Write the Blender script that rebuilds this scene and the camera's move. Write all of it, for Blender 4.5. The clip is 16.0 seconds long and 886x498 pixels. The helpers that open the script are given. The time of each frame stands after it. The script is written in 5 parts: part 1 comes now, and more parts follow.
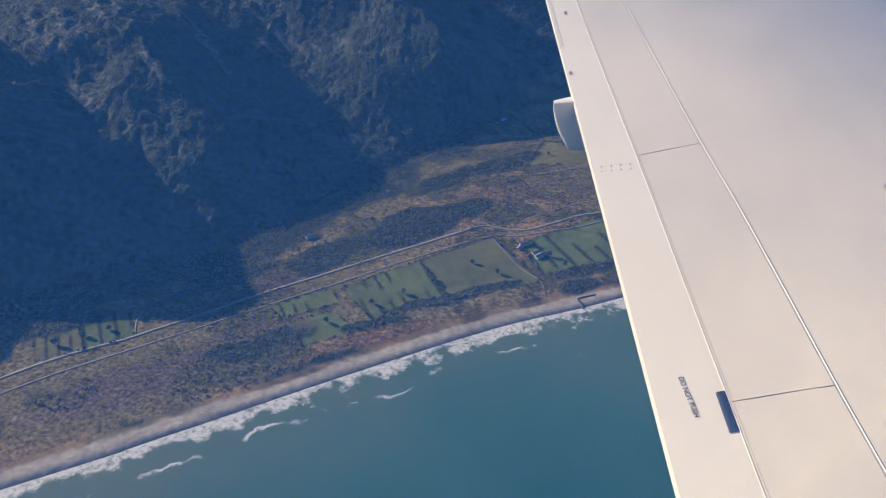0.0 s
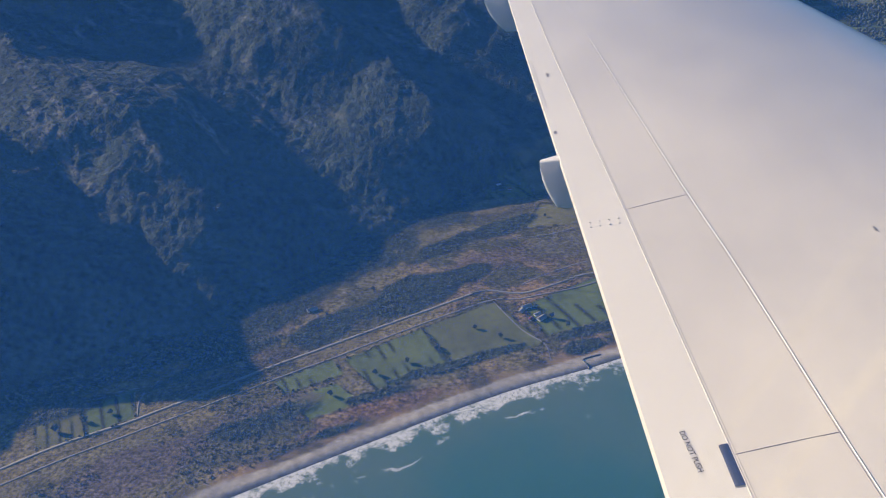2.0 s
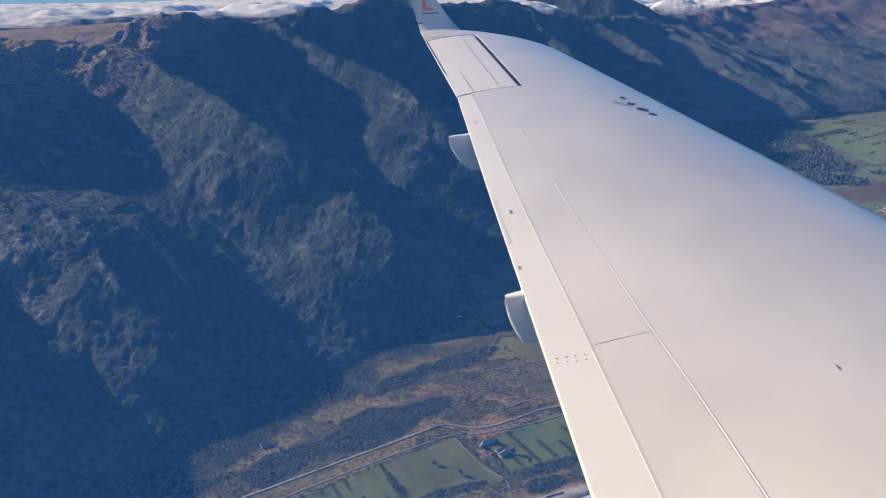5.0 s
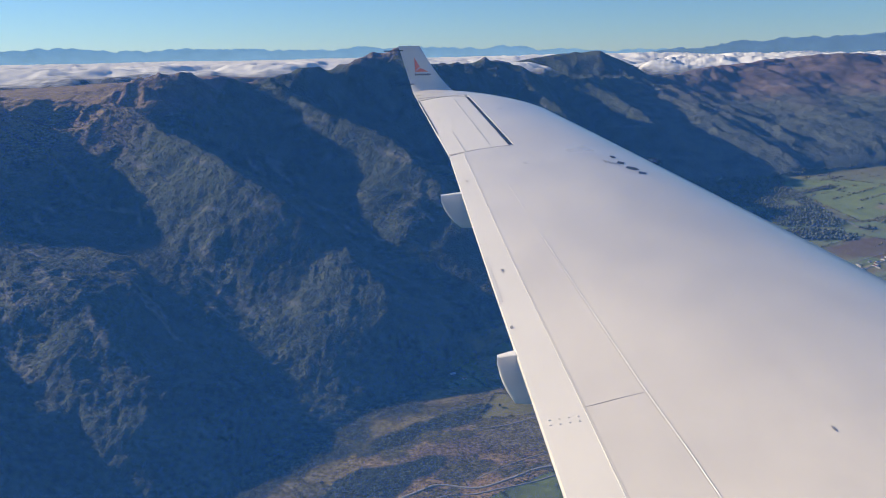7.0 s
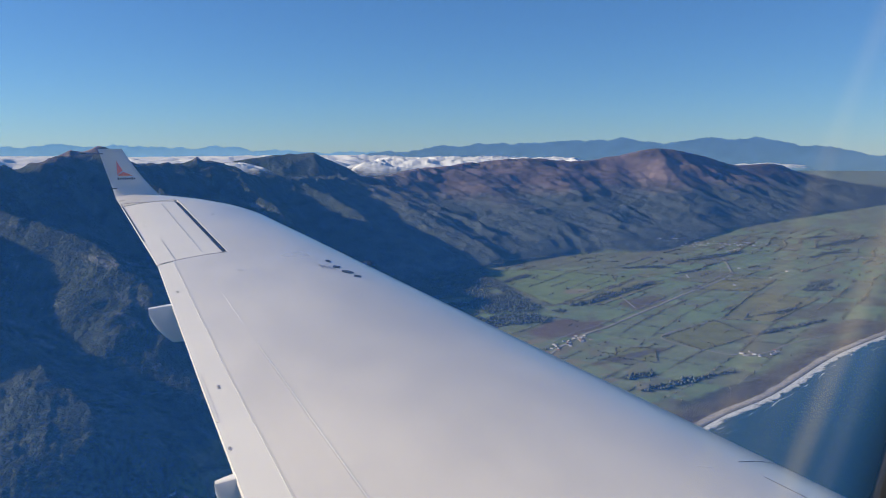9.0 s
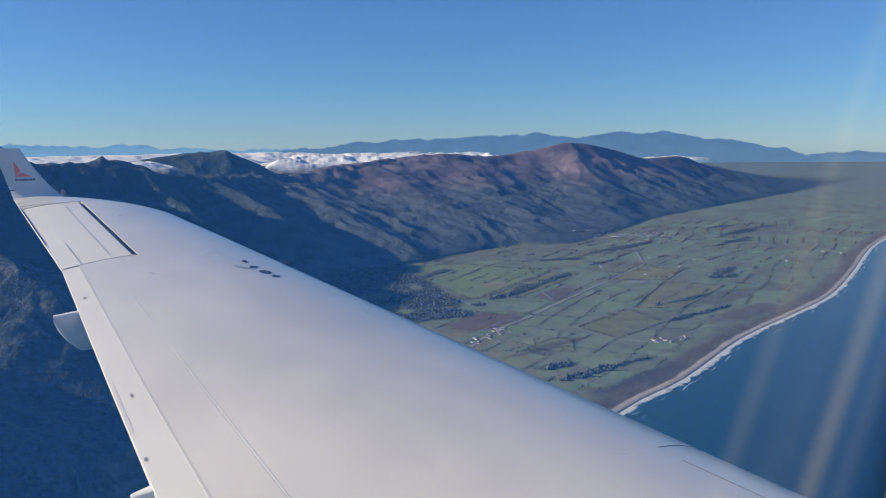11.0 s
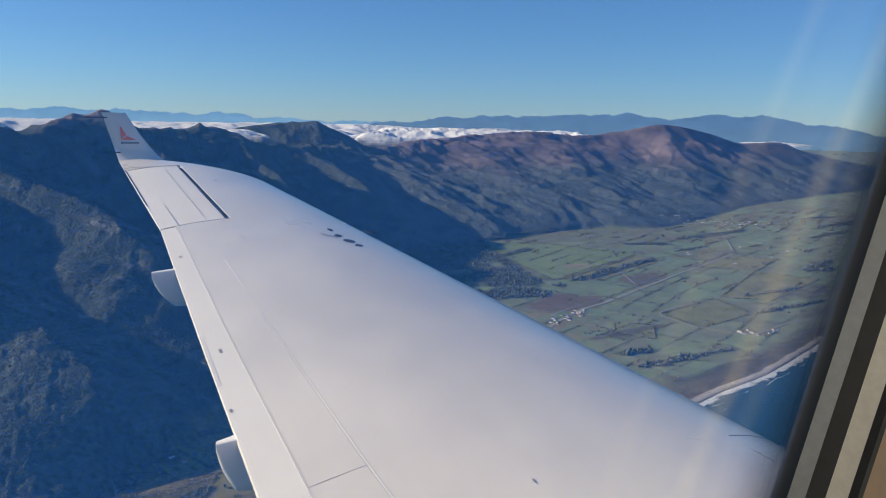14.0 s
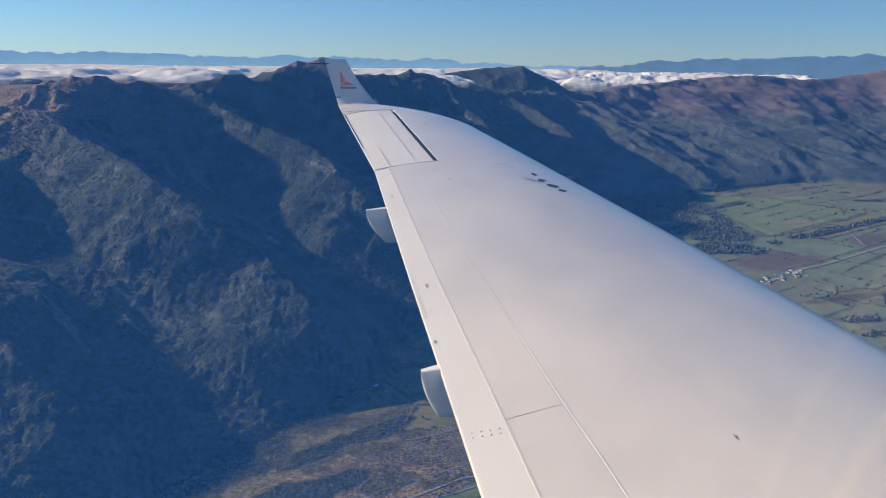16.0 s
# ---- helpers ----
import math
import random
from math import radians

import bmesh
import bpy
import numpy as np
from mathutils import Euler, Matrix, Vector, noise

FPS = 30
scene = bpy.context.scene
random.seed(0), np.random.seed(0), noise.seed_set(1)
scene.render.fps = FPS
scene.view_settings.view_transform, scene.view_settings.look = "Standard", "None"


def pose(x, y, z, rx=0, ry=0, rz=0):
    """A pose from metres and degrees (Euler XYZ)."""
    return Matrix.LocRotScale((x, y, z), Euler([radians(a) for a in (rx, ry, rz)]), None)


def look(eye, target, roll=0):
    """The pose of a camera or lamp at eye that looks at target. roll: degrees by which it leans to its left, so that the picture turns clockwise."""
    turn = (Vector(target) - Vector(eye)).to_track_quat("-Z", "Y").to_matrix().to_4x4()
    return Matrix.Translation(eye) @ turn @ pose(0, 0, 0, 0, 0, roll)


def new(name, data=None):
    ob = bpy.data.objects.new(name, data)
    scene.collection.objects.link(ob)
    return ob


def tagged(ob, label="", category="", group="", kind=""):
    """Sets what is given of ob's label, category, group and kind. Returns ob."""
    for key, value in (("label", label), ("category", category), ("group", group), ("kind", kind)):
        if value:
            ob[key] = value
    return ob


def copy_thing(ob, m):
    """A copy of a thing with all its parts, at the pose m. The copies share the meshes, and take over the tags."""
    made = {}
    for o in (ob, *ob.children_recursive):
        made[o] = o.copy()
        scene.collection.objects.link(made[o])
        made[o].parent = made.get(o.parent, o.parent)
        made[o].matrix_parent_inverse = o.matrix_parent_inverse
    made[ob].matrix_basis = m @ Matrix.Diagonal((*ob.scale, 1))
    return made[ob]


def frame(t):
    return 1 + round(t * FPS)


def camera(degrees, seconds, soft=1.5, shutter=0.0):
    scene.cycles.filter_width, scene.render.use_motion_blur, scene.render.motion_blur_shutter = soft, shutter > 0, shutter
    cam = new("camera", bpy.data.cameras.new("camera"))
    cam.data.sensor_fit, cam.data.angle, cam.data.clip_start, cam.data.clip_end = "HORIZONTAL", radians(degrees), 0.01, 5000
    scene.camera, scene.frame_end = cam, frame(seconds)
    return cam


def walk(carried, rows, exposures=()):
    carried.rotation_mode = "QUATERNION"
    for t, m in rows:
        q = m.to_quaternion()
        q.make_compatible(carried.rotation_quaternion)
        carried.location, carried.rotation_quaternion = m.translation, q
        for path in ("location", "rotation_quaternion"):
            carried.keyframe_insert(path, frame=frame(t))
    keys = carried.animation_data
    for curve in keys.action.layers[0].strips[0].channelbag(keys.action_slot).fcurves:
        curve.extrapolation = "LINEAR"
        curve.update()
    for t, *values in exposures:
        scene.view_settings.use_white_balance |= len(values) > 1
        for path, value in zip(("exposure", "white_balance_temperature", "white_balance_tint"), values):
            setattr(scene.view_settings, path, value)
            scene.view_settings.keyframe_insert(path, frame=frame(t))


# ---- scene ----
# The wing is built at its true size. The land outside is built at one tenth of its size, so that the far ranges stay in reach.
UP = 85.0   # eye over the sea
cam = camera(59.18, 16.0, soft=0.65)


def aim(x, y, z, yaw, pitch, roll):
    return pose(x, y, UP + z, 90 + pitch, 0, yaw) @ pose(0, 0, 0, 0, 0, roll)


PATH = [
    (0, -0.019, -0.024, -0.002, 5.25, -32.49, -0.36),
    (0.5, -0.016, -0.026, 0.006, 5.25, -31.88, -0.66),
    (1, -0.030, -0.013, -0.004, 5.19, -31.91, -1.62),
    (1.5, -0.012, -0.017, -0.012, 5.34, -30.53, -2.51),
    (2, 0.004, -0.016, -0.017, 5.12, -27.61, -3.02),
    (2.5, -0.011, -0.005, -0.025, 4.18, -26.24, -2.20),
    (3, -0.004, 0.010, -0.039, 4.14, -24.84, -2.99),
    (3.5, -0.002, 0.007, -0.024, 3.48, -21.53, -2.45),
    (4, -0.005, 0.000, -0.015, 2.57, -19.30, -1.71),
    (6.5, -0.012, 0.004, -0.019, 1.31, -16.56, -0.92),
    (7, -0.004, 0.009, -0.008, 1.04, -13.95, -1.09),
    (7.5, 0.005, 0.017, -0.002, -5.00, -12.45, -0.62),
    (8, 0.014, 0.016, 0.032, -14.07, -10.35, 0.40),
    (8.5, 0.012, 0.020, 0.039, -17.65, -8.21, 0.36),
    (9, 0.017, 0.018, 0.026, -19.57, -6.96, -0.19),
    (9.5, 0.015, 0.019, 0.034, -20.56, -6.82, 0.21),
    (10, 0.016, 0.040, 0.018, -22.26, -7.01, 0.42),
    (12.5, 0.016, 0.038, 0.039, -29.27, -6.97, -1.41),
    (13, 0.020, 0.035, 0.027, -29.92, -6.80, -0.49),
    (13.5, 0.020, 0.027, 0.019, -27.79, -7.77, 0.72),
    (14, 0.009, -0.009, 0.027, -19.49, -9.03, 1.12),
    (14.5, 0.003, -0.026, 0.018, -11.47, -9.79, 0.08),
    (15, -0.007, -0.038, 0.021, -6.73, -10.94, 0.35),
    (15.5, -0.005, -0.041, 0.013, -5.71, -12.81, 0.47),
    (16, -0.008, -0.035, 0.019, -4.69, -13.14, 0.63),
]
# the clip's camera cools and dims its picture when the sky comes in
BALANCE = [(0.0, 0.48, 7500, 6), (3.0, 0.56, 7500, 6), (4.0, 0.61, 7500, 6), (6.5, 0.59, 7550, 5), (7.5, 0.53, 7400, 4), (9.0, 0.43, 7050, 3), (13.0, 0.43, 6950, 2), (14.5, 0.46, 7200, 3), (16.0, 0.5, 7450, 5)]
walk(cam, [(t, aim(*row)) for t, *row in PATH], BALANCE)

# ---- light ----
SUN_AZ, SUN_EL = -66.0, 21.0
world = bpy.data.worlds.new("sky")
scene.world = world
world.use_nodes = True
wn = world.node_tree
sky = wn.nodes.new("ShaderNodeTexSky")
sky.sky_type, sky.sun_disc = "NISHITA", False
sky.sun_elevation, sky.sun_rotation = radians(SUN_EL), radians(SUN_AZ)
sky.altitude, sky.air_density, sky.dust_density, sky.ozone_density = 900, 1.0, 0.0, 6.0
wn.nodes["Background"].inputs["Strength"].default_value = 0.085
tint = wn.nodes.new("ShaderNodeMix")
tint.data_type, tint.blend_type = "RGBA", "MULTIPLY"
tint.inputs[0].default_value, tint.inputs[7].default_value = 1.0, (0.735, 0.868, 1.05, 1)
wn.links.new(sky.outputs[0], tint.inputs[6])
wn.links.new(tint.outputs[2], wn.nodes["Background"].inputs["Color"])
sun = new("sun", bpy.data.lights.new("sun", "SUN"))
sun.data.energy, sun.data.angle, sun.data.color = 5.0, radians(0.6), (1.0, 0.84, 0.66)
to_sun = Vector((math.sin(radians(SUN_AZ)) * math.cos(radians(SUN_EL)), math.cos(radians(SUN_AZ)) * math.cos(radians(SUN_EL)), math.sin(radians(SUN_EL))))
sun.matrix_world = look((0, 0, 200), Vector((0, 0, 200)) - to_sun)


# ---- materials ----
def material(name):
    m = bpy.data.materials.new(name)
    m.use_nodes = True
    return m, m.node_tree, m.node_tree.nodes["Principled BSDF"]


def node(nt, kind, **values):
    n = nt.nodes.new(kind)
    for k, v in values.items():
        n.inputs[k].default_value = v
    return n


def mixed(nt, a, b, fac, how="MIX"):
    """A colour mix; a, b and fac are sockets or values."""
    n = nt.nodes.new("ShaderNodeMix")
    n.data_type, n.blend_type = "RGBA", how
    for socket, v in ((n.inputs[0], fac), (n.inputs[6], a), (n.inputs[7], b)):
        if isinstance(v, bpy.types.NodeSocket):
            nt.links.new(v, socket)
        elif isinstance(v, (int, float)):
            socket.default_value = v if socket.type == "VALUE" else (v, v, v, 1)
        else:
            socket.default_value = (*v, 1)
    return n.outputs[2]


def ramp(nt, fac, stops):
    n = nt.nodes.new("ShaderNodeValToRGB")
    while len(n.color_ramp.elements) < len(stops):
        n.color_ramp.elements.new(0.5)
    for e, (at, c) in zip(n.color_ramp.elements, stops):
        e.position, e.color = at, (c, c, c, 1) if isinstance(c, (int, float)) else (*c, 1)
    nt.links.new(fac, n.inputs[0])
    return n.outputs[0]


def grain(nt, scale, detail=6.0, rough=0.6, coords="Object", stretch=(1, 1, 1)):
    tc, mp = nt.nodes.new("ShaderNodeTexCoord"), nt.nodes.new("ShaderNodeMapping")
    mp.inputs["Scale"].default_value = stretch
    nt.links.new(tc.outputs[coords], mp.inputs[0])
    n = node(nt, "ShaderNodeTexNoise", Scale=scale, Detail=detail, Roughness=rough)
    nt.links.new(mp.outputs[0], n.inputs["Vector"])
    return n.outputs[0]


def relief(nt, bsdf, height, strength, distance):
    b = node(nt, "ShaderNodeBump", Strength=strength, Distance=distance)
    nt.links.new(height, b.inputs["Height"])
    nt.links.new(b.outputs[0], bsdf.inputs["Normal"])


def painted(name, colour, rough, dirt=0.06, scale=2.0, coat=0.0, metal=0.0, bump=0.0, spec=0.5):
    m, nt, b = material(name)
    spots = ramp(nt, grain(nt, scale, 5), [(0.3, 1 - dirt), (0.7, 1.0)])
    fine = ramp(nt, grain(nt, scale * 30, 3), [(0.35, 1 - dirt * 0.5), (0.65, 1.0)])
    c = mixed(nt, mixed(nt, colour, spots, 1.0, "MULTIPLY"), fine, 1.0, "MULTIPLY")
    nt.links.new(c, b.inputs["Base Color"])
    nt.links.new(ramp(nt, grain(nt, scale * 3, 4), [(0.3, rough * 0.85), (0.7, min(1, rough * 1.2))]), b.inputs["Roughness"])
    b.inputs["Metallic"].default_value = metal
    b.inputs["Specular IOR Level"].default_value = spec
    b.inputs["Coat Weight"].default_value = coat
    b.inputs["Coat Roughness"].default_value = 0.12
    if bump:
        relief(nt, b, grain(nt, scale * 20, 3), bump, 0.01)
    return m


def wing_paint():
    """Gloss white with soft reflections painted in as faint warm and cool clouding, and slight waviness of the skin."""
    m, nt, b = material("white_wing_paint")
    c = mixed(nt, (0.69, 0.655, 0.605), (0.81, 0.765, 0.69), ramp(nt, grain(nt, 2.0, 4, 0.55, stretch=(1, 0.6, 1)), [(0.36, 0.0), (0.62, 1.0)]))
    c = mixed(nt, c, ramp(nt, grain(nt, 26, 4), [(0.3, 0.95), (0.7, 1.0)]), 1.0, "MULTIPLY")
    nt.links.new(c, b.inputs["Base Color"])
    nt.links.new(ramp(nt, grain(nt, 2.2, 4), [(0.3, 0.26), (0.7, 0.44)]), b.inputs["Roughness"])
    b.inputs["Coat Weight"].default_value, b.inputs["Coat Roughness"].default_value = 0.5, 0.18
    relief(nt, b, grain(nt, 3.0, 3), 0.05, 0.03)
    return m


WHITE = wing_paint()
FLAP = painted("white_flap_paint", (0.8, 0.775, 0.73), 0.45, 0.08, 2.5, coat=0.15)
FAIRING = painted("gloss_white_fairing", (0.9, 0.88, 0.84), 0.35, 0.06, 3, coat=0.3)
SEALANT = painted("pale_sealant", (0.8, 0.79, 0.77), 0.5, 0.08, 9)
GROOVE = painted("grey_panel_gap", (0.16, 0.15, 0.15), 0.7, 0.2, 20)
DARK = painted("dark_rubber", (0.016, 0.018, 0.022), 0.9, 0.25, 12, spec=0.08)
PLACARD = painted("navy_placard", (0.03, 0.04, 0.085), 0.5, 0.2, 30)
STENCIL = painted("black_stencil", (0.035, 0.035, 0.045), 0.6, 0.25, 40)
SOOT = painted("grey_smear", (0.42, 0.41, 0.42), 0.6, 0.5, 25)
SEAM = painted("grey_seam", (0.4, 0.38, 0.36), 0.6, 0.3, 15)
ORANGE = painted("orange_red_vinyl", (0.95, 0.2, 0.07), 0.4, 0.1, 9)
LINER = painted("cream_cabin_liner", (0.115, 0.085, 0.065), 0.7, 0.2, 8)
RUBBER = painted("slate_window_rubber", (0.09, 0.104, 0.13), 0.9, 0.25, 14, spec=0.1)
REVEAL = painted("grey_window_reveal", (0.17, 0.175, 0.18), 0.8, 0.2, 14, spec=0.2)
CABIN = painted("grey_cabin_trim", (0.2, 0.2, 0.2), 0.8, 0.15, 5)


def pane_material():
    """Worn acrylic: nearly clear, with a blue veil added for the air's haze."""
    m, nt, b = material("hazed_worn_acrylic")
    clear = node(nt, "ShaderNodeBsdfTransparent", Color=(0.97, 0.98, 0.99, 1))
    haze_veil = node(nt, "ShaderNodeBsdfTranslucent", Color=(0.05, 0.27, 0.95, 1))
    mix = nt.nodes.new("ShaderNodeMixShader")
    tc, mp = nt.nodes.new("ShaderNodeTexCoord"), nt.nodes.new("ShaderNodeMapping")
    mp.vector_type = "TEXTURE"
    mp.inputs["Rotation"].default_value, mp.inputs["Scale"].default_value = (0, radians(32), 0), (0.045, 1, 1.6)
    nt.links.new(tc.outputs["Object"], mp.inputs[0])
    smear = node(nt, "ShaderNodeTexNoise", Scale=1.4, Detail=2.0)
    nt.links.new(mp.outputs[0], smear.inputs["Vector"])
    # long scratches with glare coloured in, slanting over the forward part of the pane
    turn = nt.nodes.new("ShaderNodeVectorRotate")
    turn.rotation_type = "Y_AXIS"
    turn.inputs["Angle"].default_value = radians(-24)
    nt.links.new(tc.outputs["Object"], turn.inputs["Vector"])
    sep = nt.nodes.new("ShaderNodeSeparateXYZ")
    nt.links.new(turn.outputs[0], sep.inputs[0])
    marks = None
    for at, half, strong in ((0.1235, 0.005, 1.0), (0.1135, 0.012, 0.3), (0.104, 0.004, 0.6), (0.131, 0.005, 0.4)):
        away = nt.nodes.new("ShaderNodeMath")
        away.operation = "SUBTRACT"
        away.inputs[1].default_value = at
        nt.links.new(sep.outputs[0], away.inputs[0])
        size = nt.nodes.new("ShaderNodeMath")
        size.operation = "ABSOLUTE"
        nt.links.new(away.outputs[0], size.inputs[0])
        mark = nt.nodes.new("ShaderNodeMapRange")
        mark.interpolation_type = "SMOOTHSTEP"
        mark.inputs[1].default_value, mark.inputs[2].default_value, mark.inputs[3].default_value, mark.inputs[4].default_value = 0.0, half, strong, 0.0
        nt.links.new(size.outputs[0], mark.inputs[0])
        if marks is None:
            marks = mark.outputs[0]
        else:
            both = nt.nodes.new("ShaderNodeMath")
            both.operation = "ADD"
            nt.links.new(marks, both.inputs[0])
            nt.links.new(mark.outputs[0], both.inputs[1])
            marks = both.outputs[0]
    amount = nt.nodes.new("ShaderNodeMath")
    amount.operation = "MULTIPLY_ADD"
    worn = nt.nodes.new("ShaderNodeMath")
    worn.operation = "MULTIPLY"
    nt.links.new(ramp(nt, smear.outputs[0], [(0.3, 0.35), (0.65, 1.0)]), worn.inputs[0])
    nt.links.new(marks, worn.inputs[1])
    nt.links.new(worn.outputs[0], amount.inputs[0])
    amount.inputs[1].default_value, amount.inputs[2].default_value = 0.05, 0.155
    nt.links.new(mixed(nt, (0.05, 0.27, 0.95), (0.62, 0.68, 0.9), worn.outputs[0]), haze_veil.inputs[0])
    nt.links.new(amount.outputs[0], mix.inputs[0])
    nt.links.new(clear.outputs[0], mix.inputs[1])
    nt.links.new(haze_veil.outputs[0], mix.inputs[2])
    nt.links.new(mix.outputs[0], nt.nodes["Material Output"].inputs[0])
    nt.nodes.remove(b)
    return m


HAZED_ACRYLIC = pane_material()


def edge_blur_material():
    """Smoky translucent ring that thins out towards the pane, added to imitate the edge's focus blur."""
    m, nt, b = material("smoky_edge_blur")
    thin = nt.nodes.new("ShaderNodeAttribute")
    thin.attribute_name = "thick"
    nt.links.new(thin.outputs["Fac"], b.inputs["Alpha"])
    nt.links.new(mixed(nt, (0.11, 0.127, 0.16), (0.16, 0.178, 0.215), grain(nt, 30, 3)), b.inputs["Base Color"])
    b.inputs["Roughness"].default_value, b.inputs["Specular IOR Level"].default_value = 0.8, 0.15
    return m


EDGE_BLUR = edge_blur_material()


def land_material():
    """Cover colours come with the sheet; grain, clumps and relief are added here."""
    m, nt, b = material("land_cover")
    cover = nt.nodes.new("ShaderNodeVertexColor")
    cover.layer_name = "cover"
    wood = nt.nodes.new("ShaderNodeAttribute")
    wood.attribute_name = "wood"
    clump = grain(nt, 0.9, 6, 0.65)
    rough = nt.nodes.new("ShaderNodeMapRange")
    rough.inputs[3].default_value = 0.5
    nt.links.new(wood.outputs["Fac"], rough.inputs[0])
    patch = grain(nt, 0.08, 5, 0.6)
    wild = nt.nodes.new("ShaderNodeAttribute")
    wild.attribute_name = "wild"
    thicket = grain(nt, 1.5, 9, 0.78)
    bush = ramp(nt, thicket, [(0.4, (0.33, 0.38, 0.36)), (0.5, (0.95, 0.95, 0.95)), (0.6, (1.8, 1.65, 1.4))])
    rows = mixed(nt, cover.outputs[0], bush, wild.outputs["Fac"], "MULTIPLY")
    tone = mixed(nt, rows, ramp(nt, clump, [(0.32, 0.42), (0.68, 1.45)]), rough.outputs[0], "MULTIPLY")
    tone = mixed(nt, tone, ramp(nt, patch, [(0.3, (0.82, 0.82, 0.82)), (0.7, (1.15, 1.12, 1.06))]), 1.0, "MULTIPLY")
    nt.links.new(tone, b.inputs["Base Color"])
    b.inputs["Roughness"].default_value = 0.95
    b.inputs["Specular IOR Level"].default_value = 0.1
    under = node(nt, "ShaderNodeBump", Strength=0.8, Distance=0.6)
    nt.links.new(thicket, under.inputs["Height"])
    nt.links.new(wild.outputs["Fac"], under.inputs["Strength"])
    bump = node(nt, "ShaderNodeBump", Strength=0.8, Distance=0.85)
    nt.links.new(under.outputs[0], bump.inputs["Normal"])
    nt.links.new(clump, bump.inputs["Height"])
    nt.links.new(wood.outputs["Fac"], bump.inputs["Strength"])
    crowns = node(nt, "ShaderNodeBump", Strength=0.8, Distance=1.6)
    nt.links.new(bump.outputs[0], crowns.inputs["Normal"])
    nt.links.new(grain(nt, 0.24, 4, 0.6), crowns.inputs["Height"])
    nt.links.new(wood.outputs["Fac"], crowns.inputs["Strength"])
    nt.links.new(crowns.outputs[0], b.inputs["Normal"])
    return m


def water_material():
    m, nt, b = material("coastal_water")
    off = nt.nodes.new("ShaderNodeAttribute")
    off.attribute_name = "offshore"
    depth = nt.nodes.new("ShaderNodeMath")
    depth.operation = "MULTIPLY"
    depth.inputs[1].default_value = 0.0045
    nt.links.new(off.outputs["Fac"], depth.inputs[0])
    silt = grain(nt, 0.02, 4, 0.6)
    bend = mixed(nt, depth.outputs[0], silt, 0.28)
    body = ramp(nt, bend, [(0.1, (0.12, 0.17, 0.135)), (0.21, (0.045, 0.135, 0.11)), (0.32, (0.019, 0.094, 0.07)), (0.52, (0.005, 0.03, 0.046))])
    stirred = nt.nodes.new("ShaderNodeAttribute")
    stirred.attribute_name = "silt"
    body = mixed(nt, (0.006, 0.028, 0.042), body, stirred.outputs["Fac"])
    # surf: broken bands that thin out seawards
    edge = nt.nodes.new("ShaderNodeMath")
    edge.operation = "MULTIPLY_ADD"
    nt.links.new(grain(nt, 0.2, 8, 0.66), edge.inputs[0])
    edge.inputs[1].default_value = -16.0
    nt.links.new(off.outputs["Fac"], edge.inputs[2])
    fr = nt.nodes.new("ShaderNodeMapRange")
    nt.links.new(edge.outputs[0], fr.inputs[0])
    fr.inputs[1].default_value, fr.inputs[2].default_value = -6.5, -8.0
    # breaker lines
    wave = nt.nodes.new("ShaderNodeMath")
    wave.operation = "MULTIPLY_ADD"
    nt.links.new(grain(nt, 0.05, 5, 0.6), wave.inputs[0])
    wave.inputs[1].default_value = 16.0
    nt.links.new(off.outputs["Fac"], wave.inputs[2])
    near = nt.nodes.new("ShaderNodeMath")
    near.operation = "PINGPONG"
    near.inputs[1].default_value = 3.2
    nt.links.new(wave.outputs[0], near.inputs[0])
    line = nt.nodes.new("ShaderNodeMapRange")
    nt.links.new(near.outputs[0], line.inputs[0])
    line.inputs[1].default_value, line.inputs[2].default_value = 0.5, 0.1
    fade = nt.nodes.new("ShaderNodeMapRange")
    nt.links.new(off.outputs["Fac"], fade.inputs[0])
    fade.inputs[1].default_value, fade.inputs[2].default_value = 11.0, 5.0
    gaps = ramp(nt, grain(nt, 0.09, 4, 0.6), [(0.52, 0.0), (0.6, 1.0)])
    ln = nt.nodes.new("ShaderNodeMath")
    ln.operation = "MULTIPLY"
    nt.links.new(line.outputs[0], ln.inputs[0])
    nt.links.new(fade.outputs[0], ln.inputs[1])
    ln2 = nt.nodes.new("ShaderNodeMath")
    ln2.operation = "MULTIPLY"
    nt.links.new(ln.outputs[0], ln2.inputs[0])
    nt.links.new(gaps, ln2.inputs[1])
    lace = nt.nodes.new("ShaderNodeMath")
    lace.operation = "MULTIPLY"
    nt.links.new(fr.outputs[0], lace.inputs[0])
    nt.links.new(ramp(nt, grain(nt, 1.1, 8, 0.7), [(0.36, 0.25), (0.52, 1.0)]), lace.inputs[1])
    top = nt.nodes.new("ShaderNodeMath")
    top.operation = "MAXIMUM"
    nt.links.new(lace.outputs[0], top.inputs[0])
    nt.links.new(ln2.outputs[0], top.inputs[1])
    white = mixed(nt, (0.55, 0.56, 0.56), (0.8, 0.8, 0.8), grain(nt, 1.5, 5))
    nt.links.new(mixed(nt, body, white, top.outputs[0]), b.inputs["Base Color"])
    nt.links.new(mixed(nt, 0.25, 0.8, top.outputs[0]), b.inputs["Roughness"])
    b.inputs["Specular IOR Level"].default_value = 0.18
    relief(nt, b, grain(nt, 0.8, 5, 0.6), 0.25, 0.25)
    return m


